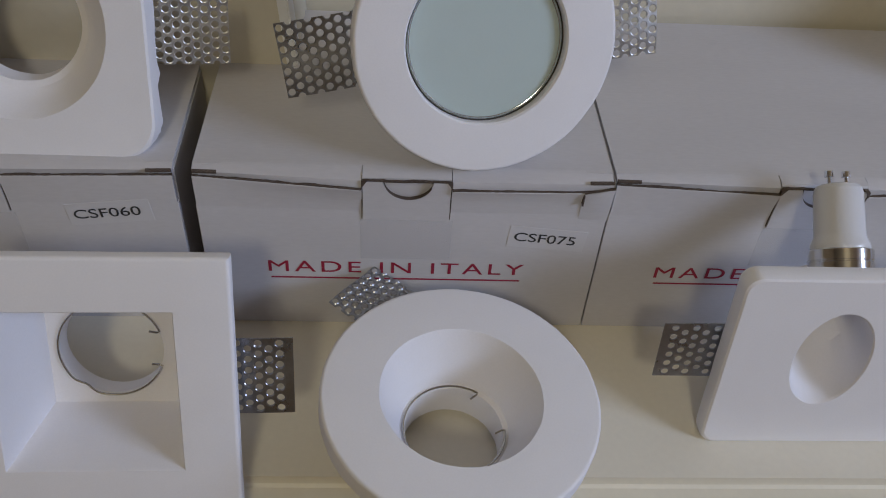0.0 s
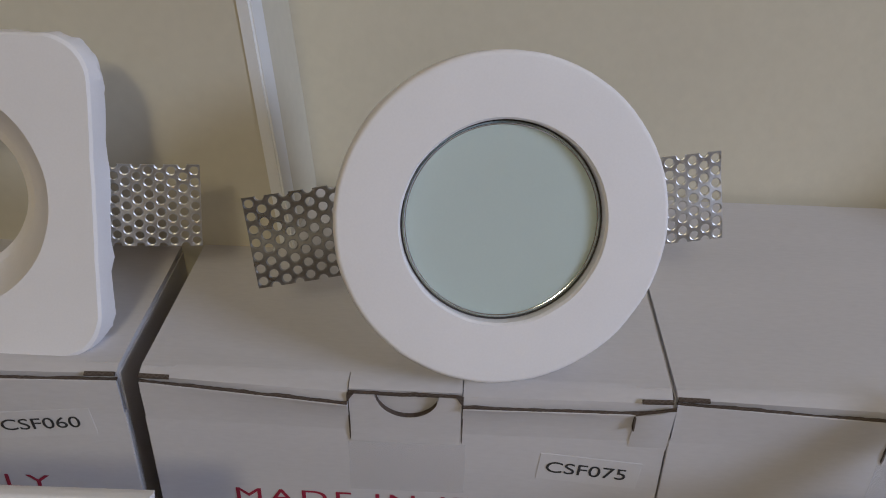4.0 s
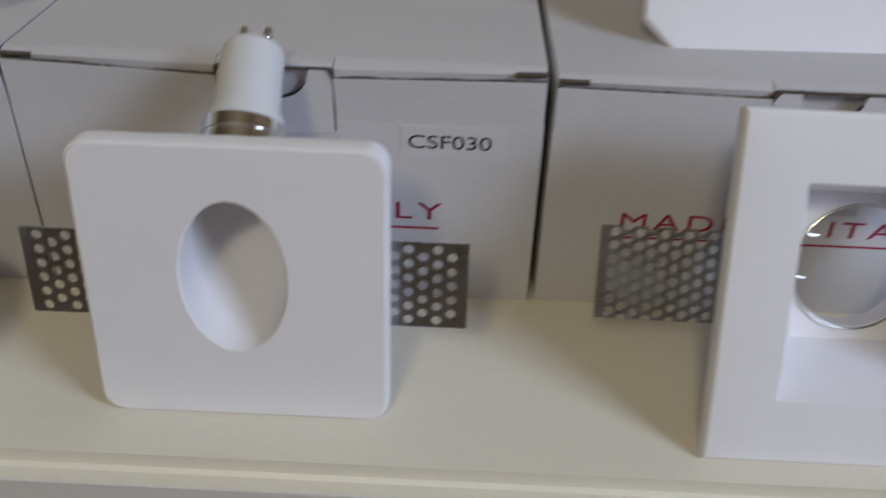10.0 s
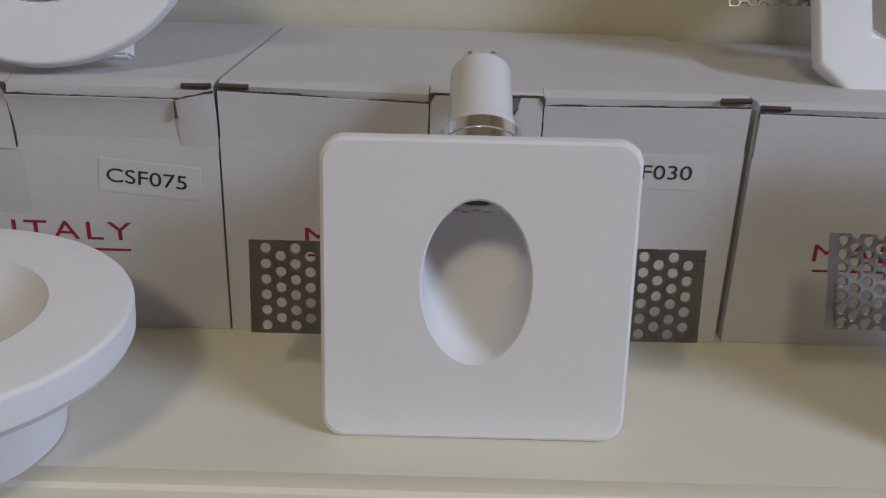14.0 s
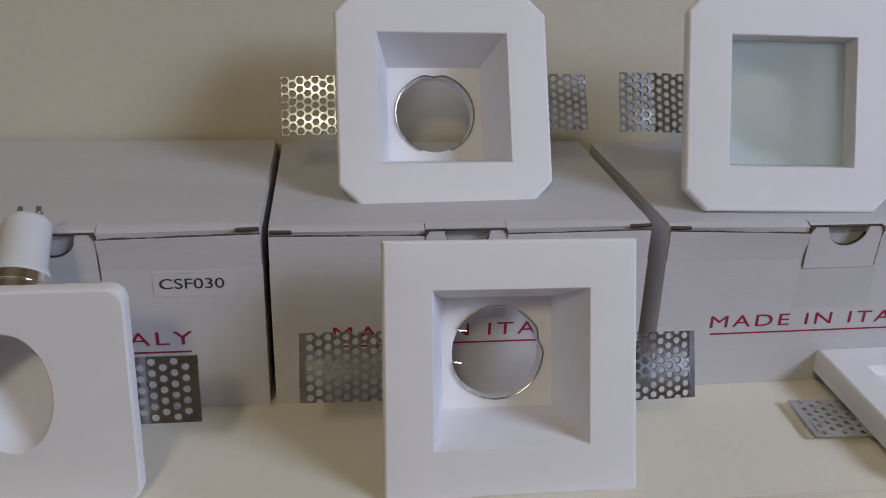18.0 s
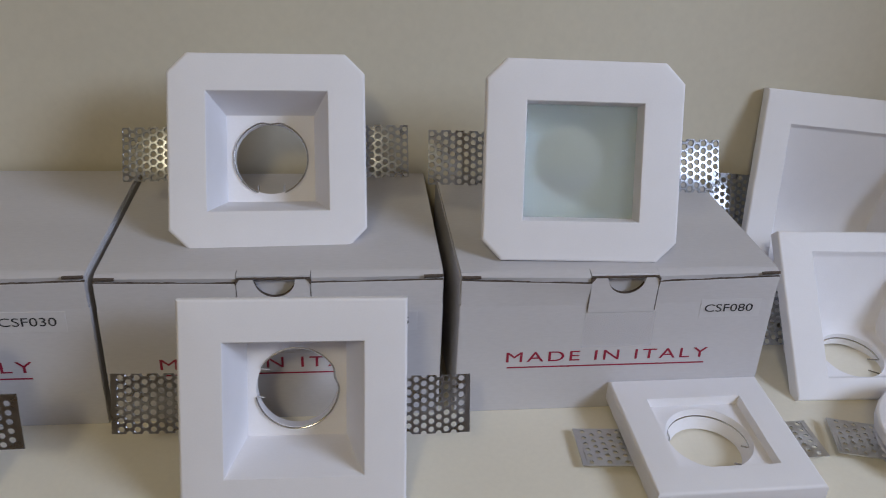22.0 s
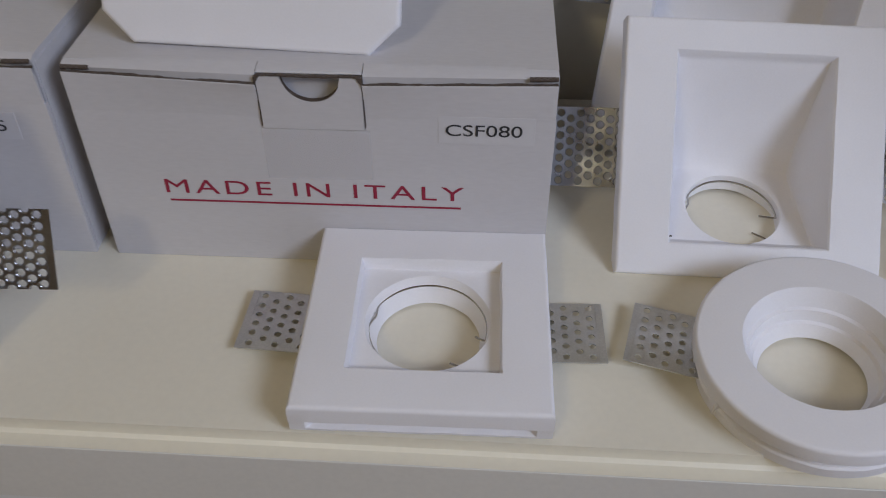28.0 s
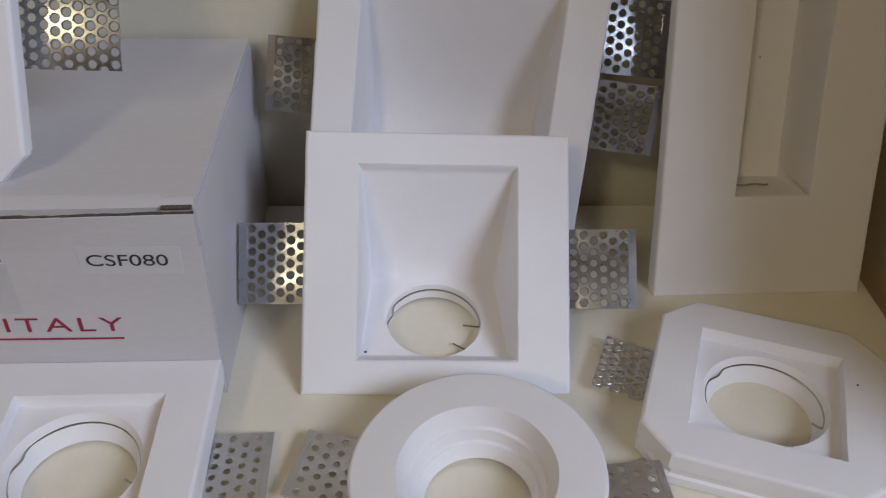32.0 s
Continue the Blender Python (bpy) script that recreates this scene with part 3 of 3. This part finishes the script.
def deep_square(m, label, w, outer, gap_at, kink_at, strip, spots, mouth=0.0925, glass=False, ang=A, mx=0.0, mz=0.0, back=0.068):
    """Square panel with a deep recess that narrows to a square back with a round lamp hole."""
    d = downlight(m, label)
    depth = 0.046
    rings = [(outer(w - 0.0025), 0.0115), (outer(w - 0.0022), 0.0074), (outer(w), 0.0070), *soft_edge(lambda k: outer(w - k)), (rect(mouth + 0.0012), 0), (rect(mouth), 0.0008),
             (rect(back), depth, mx, mz), (circle(0.056), depth, mx, mz), (circle(0.056), depth + 0.012, mx, mz), (rect(back + 0.007), depth + 0.012), (rect(mouth + 0.02), 0.016), (rect(mouth + 0.03), 0.011)]
    part("plaster_body", loft(rings, ang, rough=0.00008, seed=w * 977 + m[0][3] * 50), PLASTER, d)
    if not glass:
        part("spring_ring", spring_ring(0.0575, depth - 0.0012, gap_at, kink_at, (mx, mz)), WIRE, d, "bent steel wire ring")
    else:
        part("glass_pane", slab(-0.0415, 0.0415, 0.0110, 0.0140, -0.0415, 0.0415, 0.0004, 1), GLASS, d, "pale green frosted glass")
    strips(d, strip, spots)
    return d


def fine_corner(lo, hi, n):
    return angles_for(*[radians(lo + (hi - lo) * k / n) for k in range(n + 1)])


ROUND_BIG, ROUND_SMALL = fine_corner(33, 45, 10), fine_corner(38.5, 45, 10)
OCT = angles_for(math.atan2(0.4, 0.5), math.atan2(0.5, 0.4), math.atan2(0.38, 0.5))

deep_square(panel_pose(-0.2809, -0.1135, 0.0705, 1.0, 23.0), "white plaster square downlight with a deep recess, leaning back", 0.149, rect, 0, 235, STRIP_TALL,
                  [(0.0775, 0.022, -0.002, 0, 0), (-0.0775, 0.022, -0.002, 0, 0)], mouth=0.0905, mz=0.003)
deep_square(panel_pose(0.3887, -0.0796, 0.0688, 0.75, 20.6, 0.8), "white plaster square downlight with a deep recess, standing", 0.146, rect, 170, 15, STRIP_EDGE,
                  [(0.0915, 0.022, -0.005, 0, 3, 2), (-0.0925, 0.022, 0.0, 0, -1)], mouth=0.0895, mz=0.002)
deep_square(panel_pose(0.3661, 0.0783, 0.1860, 2.2, 27.6, 0.6), "white plaster downlight with cut corners and a square recess", 0.1448, lambda w: octagon(w, 0.0144), 270, 90, STRIP_CUT,
                  [(0.0830, 0.022, 0.002, 0, -3, 1), (-0.0856, 0.022, 0.0, 0, -6.5, -0.5)], mouth=0.0885, ang=OCT, mz=-0.001)
deep_square(panel_pose(0.5961, 0.0439, 0.1908, -1.6, 20.65, 0.87), "white plaster downlight with cut corners and a frosted glass pane", 0.1465, lambda w: octagon(w, 0.0146), 270, 90, STRIP_CUT,
                  [(0.0883, 0.022, -0.001, 0, 5, 4), (-0.089, 0.022, 0.0005, 0, 4, 5)], mouth=0.0865, glass=True, ang=OCT, back=0.074)

# rounded square with a shallow round dish, on the first box
q60 = downlight(panel_pose(-0.3357, 0.037, 0.1925, 0, 20), "white plaster downlight with a shallow round dish and ragged edges")


def ragged(w, r, amount, seed):
    base = rounded(w, r)

    def f(t):
        d = base(t)
        p = Vector((d * math.cos(t), seed, d * math.sin(t)))
        return d + amount * (noise.noise(p * 75) + 1.3 * abs(noise.noise(p * 210)) - 0.5)
    return f


rings = [(ragged(0.143, 0.02, 0.0022, 1.3), 0.0165), (ragged(0.1485, 0.02, 0.0018, 2.1), 0.0145), (ragged(0.149, 0.02, 0.0012, 2.7), 0.009), (rounded(0.148, 0.02), 0.0045), (rounded(0.147, 0.02), 0.0012), (rounded(0.1445, 0.02), 0.0), (circle(0.105), 0.0), (circle(0.1025), 0.0014), (circle(0.098), 0.0044), (circle(0.093), 0.0080), (circle(0.087), 0.0118), (circle(0.081), 0.0148),
         (circle(0.076), 0.0164), (circle(0.069), 0.017), (circle(0.067), 0.03), (circle(0.09), 0.03), (circle(0.125), 0.018)]
part("plaster_body", loft(rings, ROUND_BIG, rough=0.0004, seed=3), PLASTER, q60)
strips(q60, STRIP_PALE, [(0.0900, 0.022, -0.004, 0, 12, -9)])
strips(q60, STRIP_CUT, [(-0.086, 0.022, -0.007, 0, 0)])

# round ring with a frosted glass, on the second box
q75 = downlight(panel_pose(-0.0800, 0.0190, 0.2006, 9, 18), "white plaster ring downlight with pale green frosted glass")
rings = [(circle(0.139), 0.0125), (circle(0.1430), 0.011), *soft_edge(lambda k: circle(0.1430 - k)), (circle(0.0895), 0.0), (circle(0.0875), 0.0012), (circle(0.0868), 0.012), (circle(0.079), 0.02), (circle(0.079), 0.034), (circle(0.1), 0.034), (circle(0.11), 0.014)]
part("plaster_body", loft(rings, A, rough=0.0003, seed=8), PLASTER, q75)
part("lug", slab(0.020, 0.036, 0.012, 0.026, -0.066, -0.050, 0.0015), PLASTER, q75)
part("glass_disc", disc(0.0850, 0.0066, 0.0096), OPAL, q75, "pale green frosted glass")
part("seal", loft([(circle(0.0868), 0.0056), (circle(0.0855), 0.0056), (circle(0.0855), 0.0064), (circle(0.0868), 0.0064)], A), LENS, q75, "thin dark seal round the glass")
part("retaining_ring", tube([(0.0416 * math.cos(t), 0.0060, 0.0416 * math.sin(t)) for t in [2 * math.pi * k / 72 for k in range(73)]], 0.0004), CHROME, q75, "chrome retaining ring")
strips(q75, STRIP_PALE, [(0.0800, 0.022, 0.0030, -5, -6, -3)])
strips(q75, STRIP_CUT, [(-0.0845, 0.022, -0.0065, -7, 0, 0)])

# round cone, lying face up before the second box
r75 = downlight(pose(-0.0893, -0.103, 0.0605, 0, 4, 0) @ panel_pose(0, 0, 0, -20, 88), "white plaster round downlight with a conical recess lying face up")
rings = [(circle(0.148), 0.0165), (circle(0.152), 0.013), *soft_edge(lambda k: circle(0.152 - k)), (circle(0.089), 0.0), (circle(0.0875), 0.0012), (circle(0.062), 0.034), (circle(0.056), 0.035), (circle(0.056), 0.0565), (circle(0.093), 0.0565), (circle(0.099), 0.03), (circle(0.115), 0.0185)]
part("plaster_body", loft(rings, A, rough=0.0003, seed=12), PLASTER, r75)
part("spring_ring", spring_ring(0.058, 0.034, 50, 265, gap=56), WIRE, r75, "bent steel wire ring")
flat_strip(r75, STRIP_CUT, -0.134, -0.030, 0.051, -40)

# rounded square with an oval eye and a lamp behind it
p30 = downlight(panel_pose(0.1201, -0.0836, 0.0620, -0.1, 7.9, -0.3), "white plaster square downlight with an oval opening")
rings = [(rounded(0.123, 0.008), 0.0125), (rounded(0.1246, 0.009), 0.010), (rounded(0.1246, 0.009), 0.003), (rounded(0.1235, 0.009), 0.0008), (rounded(0.121, 0.009), 0.0), (rounded(0.117, 0.009), 0.0), (ellipse(0.0448, 0.0685), 0.0, -0.0005, 0.005), (ellipse(0.0430, 0.0665), 0.001, -0.0005, 0.005),
         (ellipse(0.0425, 0.0615), 0.014, -0.0005, 0.0083), (ellipse(0.0445, 0.051), 0.029, 0, 0.0155), (ellipse(0.044, 0.040), 0.036, 0, 0.019), (ellipse(0.036, 0.0275), 0.0415, 0, 0.0218), (ellipse(0.026, 0.019), 0.0450, 0, 0.023), (ellipse(0.014, 0.010), 0.0472, 0, 0.024), (ellipse(0.00006, 0.00006), 0.048, 0, 0.0245),
         (ellipse(0.00006, 0.00006), 0.051, 0, 0.0245), (ellipse(0.044, 0.040), 0.046, 0, 0.019), (ellipse(0.054, 0.070), 0.03, 0, 0.011), (ellipse(0.07, 0.09), 0.0125, 0, 0)]
part("plaster_body", loft(rings, ROUND_SMALL, rough=0.0002, seed=17), PLASTER, p30)
strips(p30, STRIP_SMALL, [(0.0720, 0.017, -0.0035, 0, 0), (-0.0715, 0.017, -0.0035, 0, 0)])


def lamp_profile(points, sides=40):
    bm = bmesh.new()
    rows = [[bm.verts.new((r * math.cos(2 * math.pi * k / sides), r * math.sin(2 * math.pi * k / sides), z)) for k in range(sides)] for r, z in points]
    for a, b in zip(rows, rows[1:]):
        for k in range(sides):
            bm.faces.new((a[k], a[(k + 1) % sides], b[(k + 1) % sides], b[k]))
    bm.faces.new(rows[0])
    bm.faces.new(rows[-1])
    return bm


led = thing("led_lamp", pose(0.1205, -0.054, 0.107, -50, 0, 0), "white spotlight lamp with two pins and a chrome collar", "lamp")
grooves = [(0.0172, 0.0005), (0.0166, 0.001), (0.0166, 0.0018), (0.0172, 0.0023), (0.0172, 0.0060), (0.0167, 0.0064), (0.0167, 0.0070), (0.0172, 0.0074), (0.0172, 0.0128), (0.0165, 0.0134)]
part("collar", lamp_profile([(0.0150, -0.002), (0.0168, -0.002), (0.0172, -0.0012)] + grooves), CHROME, led, "chrome collar with fine grooves")
part("base", lamp_profile([(0.0156, 0.0134), (0.0158, 0.0145), (0.0155, 0.0165), (0.0140, 0.0200), (0.0136, 0.0225), (0.0131, 0.045), (0.0126, 0.0475), (0.0112, 0.0495), (0.0100, 0.0500)]), CERAMIC, led, "white ceramic base")
for sx in (-0.005, 0.005):
    part("pin", lamp_profile([(0.0011, 0.0495), (0.0011, 0.0545), (0.0024, 0.0547), (0.0024, 0.0577), (0.002, 0.0582)], 16), CHROME, led, "steel contact pin", pose(sx, 0, 0))
under = led.matrix_world.inverted() @ p30.matrix_world @ pose(0, 0.030, 0.038, -35)
part("lens", lamp_profile([(0.0146, -0.0012), (0.0146, 0.001)]), LENS, led, "dark lens", under)
part("lens_ring", loft([(circle(0.0338), 0.0), (circle(0.0292), 0.0), (circle(0.0292), 0.002), (circle(0.0338), 0.004)], A), CHROME, led, "chrome rim", under @ pose(0, 0, -0.0016, 90))

part("spring_ring", spring_ring(0.0345, 0.0, 90, 270, prong=0.004), WIRE, led, "bent steel wire ring", under @ pose(0, 0, -0.0040, 90))

# flat square before the last box
def slotted(w, deep, half):
    def f(t):
        d = rect(w)(t)
        x, z = d * math.cos(t), d * math.sin(t)
        return d * (1 - deep / (w / 2)) if z < -w / 2 + 1e-6 and abs(x) < half else d
    return f


s1 = downlight(panel_pose(0.6856, -0.0573, 0.0228, 1.4, 87.6, 0.5), "white plaster square downlight lying flat with a square recess")
rings = [(rect(0.100), 0.0222), (rect(0.103), 0.0182), (rect(0.1180), 0.0180), (rect(0.1195), 0.0172), (rect(0.1198), 0.0158), (slotted(0.1198, 0.005, 0.0525), 0.0155), (slotted(0.1198, 0.005, 0.0525), 0.0112), (rect(0.1202), 0.0107), *soft_edge(lambda k: rect(0.1202 - k)), (rect(0.0735), 0.0), (rect(0.0725), 0.001), (rect(0.0712), 0.0072),
         (circle(0.0632), 0.0072), (circle(0.0620), 0.0080), (circle(0.0525), 0.0222)]
part("plaster_body", loft(rings, angles_for(math.atan2(0.0601, 0.0524), math.atan2(0.0601, 0.0528)), rough=0.0003, seed=21), PLASTER, s1)
part("spring_ring", spring_ring(0.0595, 0.0125, 325, 165), WIRE, s1, "bent steel wire ring")
flat_strip(s1, STRIP_FLAT, 0.6165, -0.051, 0.004, -2, 1)
flat_strip(s1, STRIP_FLAT, 0.7480, -0.050, 0.004, 1, -1)

# round, lying face up
r80 = downlight(panel_pose(0.8723, -0.0717, 0.0266, -38.5, 85), "white plaster round downlight with a stepped rim lying face up")
rings = [(circle(0.0990), 0.0106), (circle(0.1150), 0.0100), (circle(0.1177), 0.0088), *soft_edge(lambda k: circle(0.1177 - k)), (circle(0.0735), 0.0), (circle(0.0722), 0.001), (circle(0.067), 0.011), (circle(0.063), 0.0115), (circle(0.061), 0.018), (circle(0.057), 0.0185), (circle(0.051), 0.0256),
         (circle(0.085), 0.0256), (circle(0.111), 0.0236), (circle(0.113), 0.0225), (circle(0.113), 0.0168), (circle(0.111), 0.0158), (circle(0.099), 0.0152)]
part("plaster_body", loft(rings, A, rough=0.0003, seed=25), PLASTER, r80)
flat_strip(r80, STRIP_FLAT, 0.8125, -0.0557, 0.006, -14, 2)
flat_strip(r80, STRIP_FLAT, 0.938, -0.073, 0.006, 3, -2)

# flat square with cut corners
CUT = 0.017
s2 = downlight(panel_pose(1.0247, -0.0185, 0.0222, -20.2, 89.8), "white plaster downlight with cut corners lying flat on the shelf")
S2A = angles_for(math.atan2(0.5 - CUT / 0.1184, 0.5))
rings = [(octagon(0.1157, CUT), 0.022), (octagon(0.1184, CUT), 0.0205), (octagon(0.1184, CUT), 0.0155), (octagon(0.1157, CUT), 0.0145), (octagon(0.1157, CUT), 0.0105), (octagon(0.1184, CUT), 0.0095), *soft_edge(lambda k: octagon(0.1184 - k, CUT)), (rect(0.0735), 0.0), (rect(0.0725), 0.001), (rect(0.0712), 0.0072),
         (circle(0.0632), 0.0072), (circle(0.0620), 0.0080), (circle(0.0525), 0.022)]
part("plaster_body", loft(rings, S2A, rough=0.0003, seed=29), PLASTER, s2)
part("spring_ring", spring_ring(0.0595, 0.0120, 325, 150), WIRE, s2, "bent steel wire ring")
flat_strip(s2, STRIP_PALE, 0.9675, 0.010, 0.005, -22, 4)


def blunt(a, b, k):
    """The smaller of two, with a rounded crease."""
    h = max(k - abs(a - b), 0) / k
    return min(a, b) - h * h * k / 4


def washer(m, label, w, h, mouth_w, mouth_h, depth, hole, strip, spots, mz=0.0, ring=True, seed=0):
    """Panel with a scooped niche: shallow at the top, deep towards the bottom, where the lamp hole is."""
    d = downlight(m, label)
    low = mz - mouth_h / 2
    hz = low + 0.022
    run = 0.041                  # height of the sloping floor that holds the lamp hole

    def scoop(z):
        fall = 0.004 + (depth - 0.004) * (low + mouth_h - z) / (0.50 * mouth_h)
        rise = 0.015 + (depth - 0.015) * (z - low) / run
        return blunt(fall, min(rise, depth + 0.004), 0.012)
    ang = sorted({round(2 * math.pi * k / 288, 6) for k in range(288)} | {round(s * math.atan2(mouth_h, mouth_w) % (2 * math.pi), 6) for s in (1, -1)} | {round((math.pi + s * math.atan2(mouth_h, mouth_w)) % (2 * math.pi), 6) for s in (1, -1)} | {round(s * math.atan2(h, w) % (2 * math.pi), 6) for s in (1, -1)} | {round((math.pi + s * math.atan2(h, w)) % (2 * math.pi), 6) for s in (1, -1)})
    bm = bmesh.new()
    rows = []
    seat = pose(0, scoop(hz), hz, -math.degrees(math.atan2(depth - 0.015, run)), 0, 0)

    def row(f):
        rows.append([bm.verts.new(f(t) + noise.noise_vector(f(t) * 80 + Vector((seed, 0, 0))) * 0.0003) for t in ang])

    def flat(shape, y, z0=0.0):
        return lambda t: Vector((shape(t) * math.cos(t), y, z0 + shape(t) * math.sin(t)))
    row(flat(rect(w, h), 0.012))
    for shape, y in soft_edge(lambda k: rect(w - k, h - k)):
        row(flat(shape, y))
    row(flat(rect(mouth_w + 0.002, mouth_h + 0.002), 0, mz))
    row(flat(rect(mouth_w, mouth_h), 0.0012, mz))
    for k in range(45):
        f = (k / 44) ** 1.4

        def inner(t, f=f):
            r0 = rect(mouth_w - 0.002, mouth_h - 0.002)(t)
            a = Vector((r0 * math.cos(t), 0, mz + r0 * math.sin(t)))
            b = seat @ Vector((hole / 2 * math.cos(t), 0, hole / 2 * math.sin(t)))
            p = a.lerp(Vector((b.x, 0, b.z)), f)
            side = mouth_w / 2 - abs(p.x)
            p.y = max(0.0025, blunt(blunt(scoop(p.z), 0.0015 + 8.0 * side, 0.005), min(0.0015 + 3.0 * (low + mouth_h - p.z), 0.002 + 9.0 * (p.z - low)), 0.004))
            p.y += (b.y - p.y) * f ** 9
            return p
        row(inner)

    def back(t, extra=0.012):
        return seat @ Vector((hole / 2 * math.cos(t), extra, hole / 2 * math.sin(t)))
    row(back)
    row(flat(rect(mouth_w + 0.012, mouth_h + 0.012), depth + 0.008, mz))
    row(flat(rect(mouth_w + 0.03, mouth_h + 0.02), 0.012, mz))
    n = len(ang)
    for a, b in zip(rows, rows[1:] + rows[:1]):
        for k in range(n):
            bm.faces.new((a[k], a[(k + 1) % n], b[(k + 1) % n], b[k]))
    part("plaster_body", bm, PLASTER, d)
    if ring:
        part("spring_ring", spring_ring(hole - 0.001, 0.0045, 335, 165, prong=0.0095), WIRE, d, "bent steel wire ring", seat)
    strips(d, strip, spots)
    return d


w1 = washer(panel_pose(0.8570, 0.0465, 0.0541, 1.9, 41.7, 2.0), "white plaster wall washer with a scooped niche leaning back", 0.1443, 0.1422, 0.0858, 0.105, 0.048, 0.054, STRIP_TALL,
       [(0.0905, 0.022, -0.001, 0, -9, 4), (-0.0865, 0.022, 0.0, 0, -7.5, -3.6)], seed=31)
washer(pose(0.8645, 0.1062, 0.002, 0, 0, -5) @ pose(0, 0, 0, -17.5) @ pose(0, 0, 0.105, 0, 4), "large white plaster wall washer leaning against the wall", 0.167, 0.21, 0.117, 0.15, 0.046, 0.056, STRIP_TALL,
       [(0.1, 0.022, 0.048, 0, 7, 10), (0.1005, 0.018, 0.0, 0, -7, -13), (-0.0915, 0.022, 0.003, 0, 10, 7)], seed=37)

# tall panel with a narrow upright slot
r3 = downlight(pose(1.056, 0.0829, 0, 0, 0, 1.5) @ pose(0, 0, 0, -17.8) @ pose(0, 0, 0.14), "tall white plaster wall washer with a narrow upright slot")
R3A = sorted({round(a, 6) for a in A + [s * math.atan2(h, w) % (2 * math.pi) for w, h in ((0.130, 0.28), (0.128, 0.278), (0.046, 0.154), (0.045, 0.153), (0.04, 0.15), (0.07, 0.2)) for s in (1, -1)] + [(math.pi + s * math.atan2(h, w)) % (2 * math.pi) for w, h in ((0.130, 0.28), (0.128, 0.278), (0.046, 0.154), (0.045, 0.153), (0.04, 0.15), (0.07, 0.2)) for s in (1, -1)]})
rings = [(rect(0.130, 0.28), 0.012), *soft_edge(lambda k: rect(0.130 - k, 0.28 - k)), (rect(0.046, 0.154), 0, 0.0025), (rect(0.045, 0.153), 0.001, 0.0025), (rect(0.04, 0.15), 0.042, 0.0025), (rect(0.001, 0.001), 0.042, 0.0025), (rect(0.001, 0.001), 0.05, 0.0025), (rect(0.07, 0.2), 0.05), (rect(0.08, 0.21), 0.012)]
rings = [(q[0], q[1], q[2] if len(q) > 2 else 0, 0) for q in rings]
part("plaster_body", loft(rings, R3A, rough=0.0003, seed=41), PLASTER, r3)
part("spring_ring", tube([(-0.0185 + 0.026 * k / 12, 0.02, -0.0748 + 0.0003 * math.sin(k)) for k in range(13)], 0.0007), WIRE, r3, "bent steel wire end")


# dark specks on the plaster
def speck(owner, x, y, z, d=0.0011):
    part("speck", disc(d, y - 0.0002, y + 0.0004, [2 * math.pi * k / 9 for k in range(9)]), SPECK, owner, "tiny dark speck", pose(x, 0, z))


speck(s2, 0.043, 0.0, 0.018)
body = next(c for c in w1.children if c.name.startswith("plaster_body"))
niche = bvhtree.BVHTree.FromPolygons([v.co for v in body.data.vertices], [tuple(p.vertices) for p in body.data.polygons])
spot = niche.ray_cast(Vector((-0.0385, -0.02, -0.0490)), Vector((0, 1, 0)))[0]
speck(w1, spot.x, spot.y, spot.z, 0.0018)
# square lug under the round one
part("lug", slab(-0.008, 0.010, -0.009, 0.009, 0.0, 0.019, 0.001), PLASTER, r80, "", r80.matrix_world.inverted() @ pose(0.828, -0.086, 0.0003, 0, 0, 8))
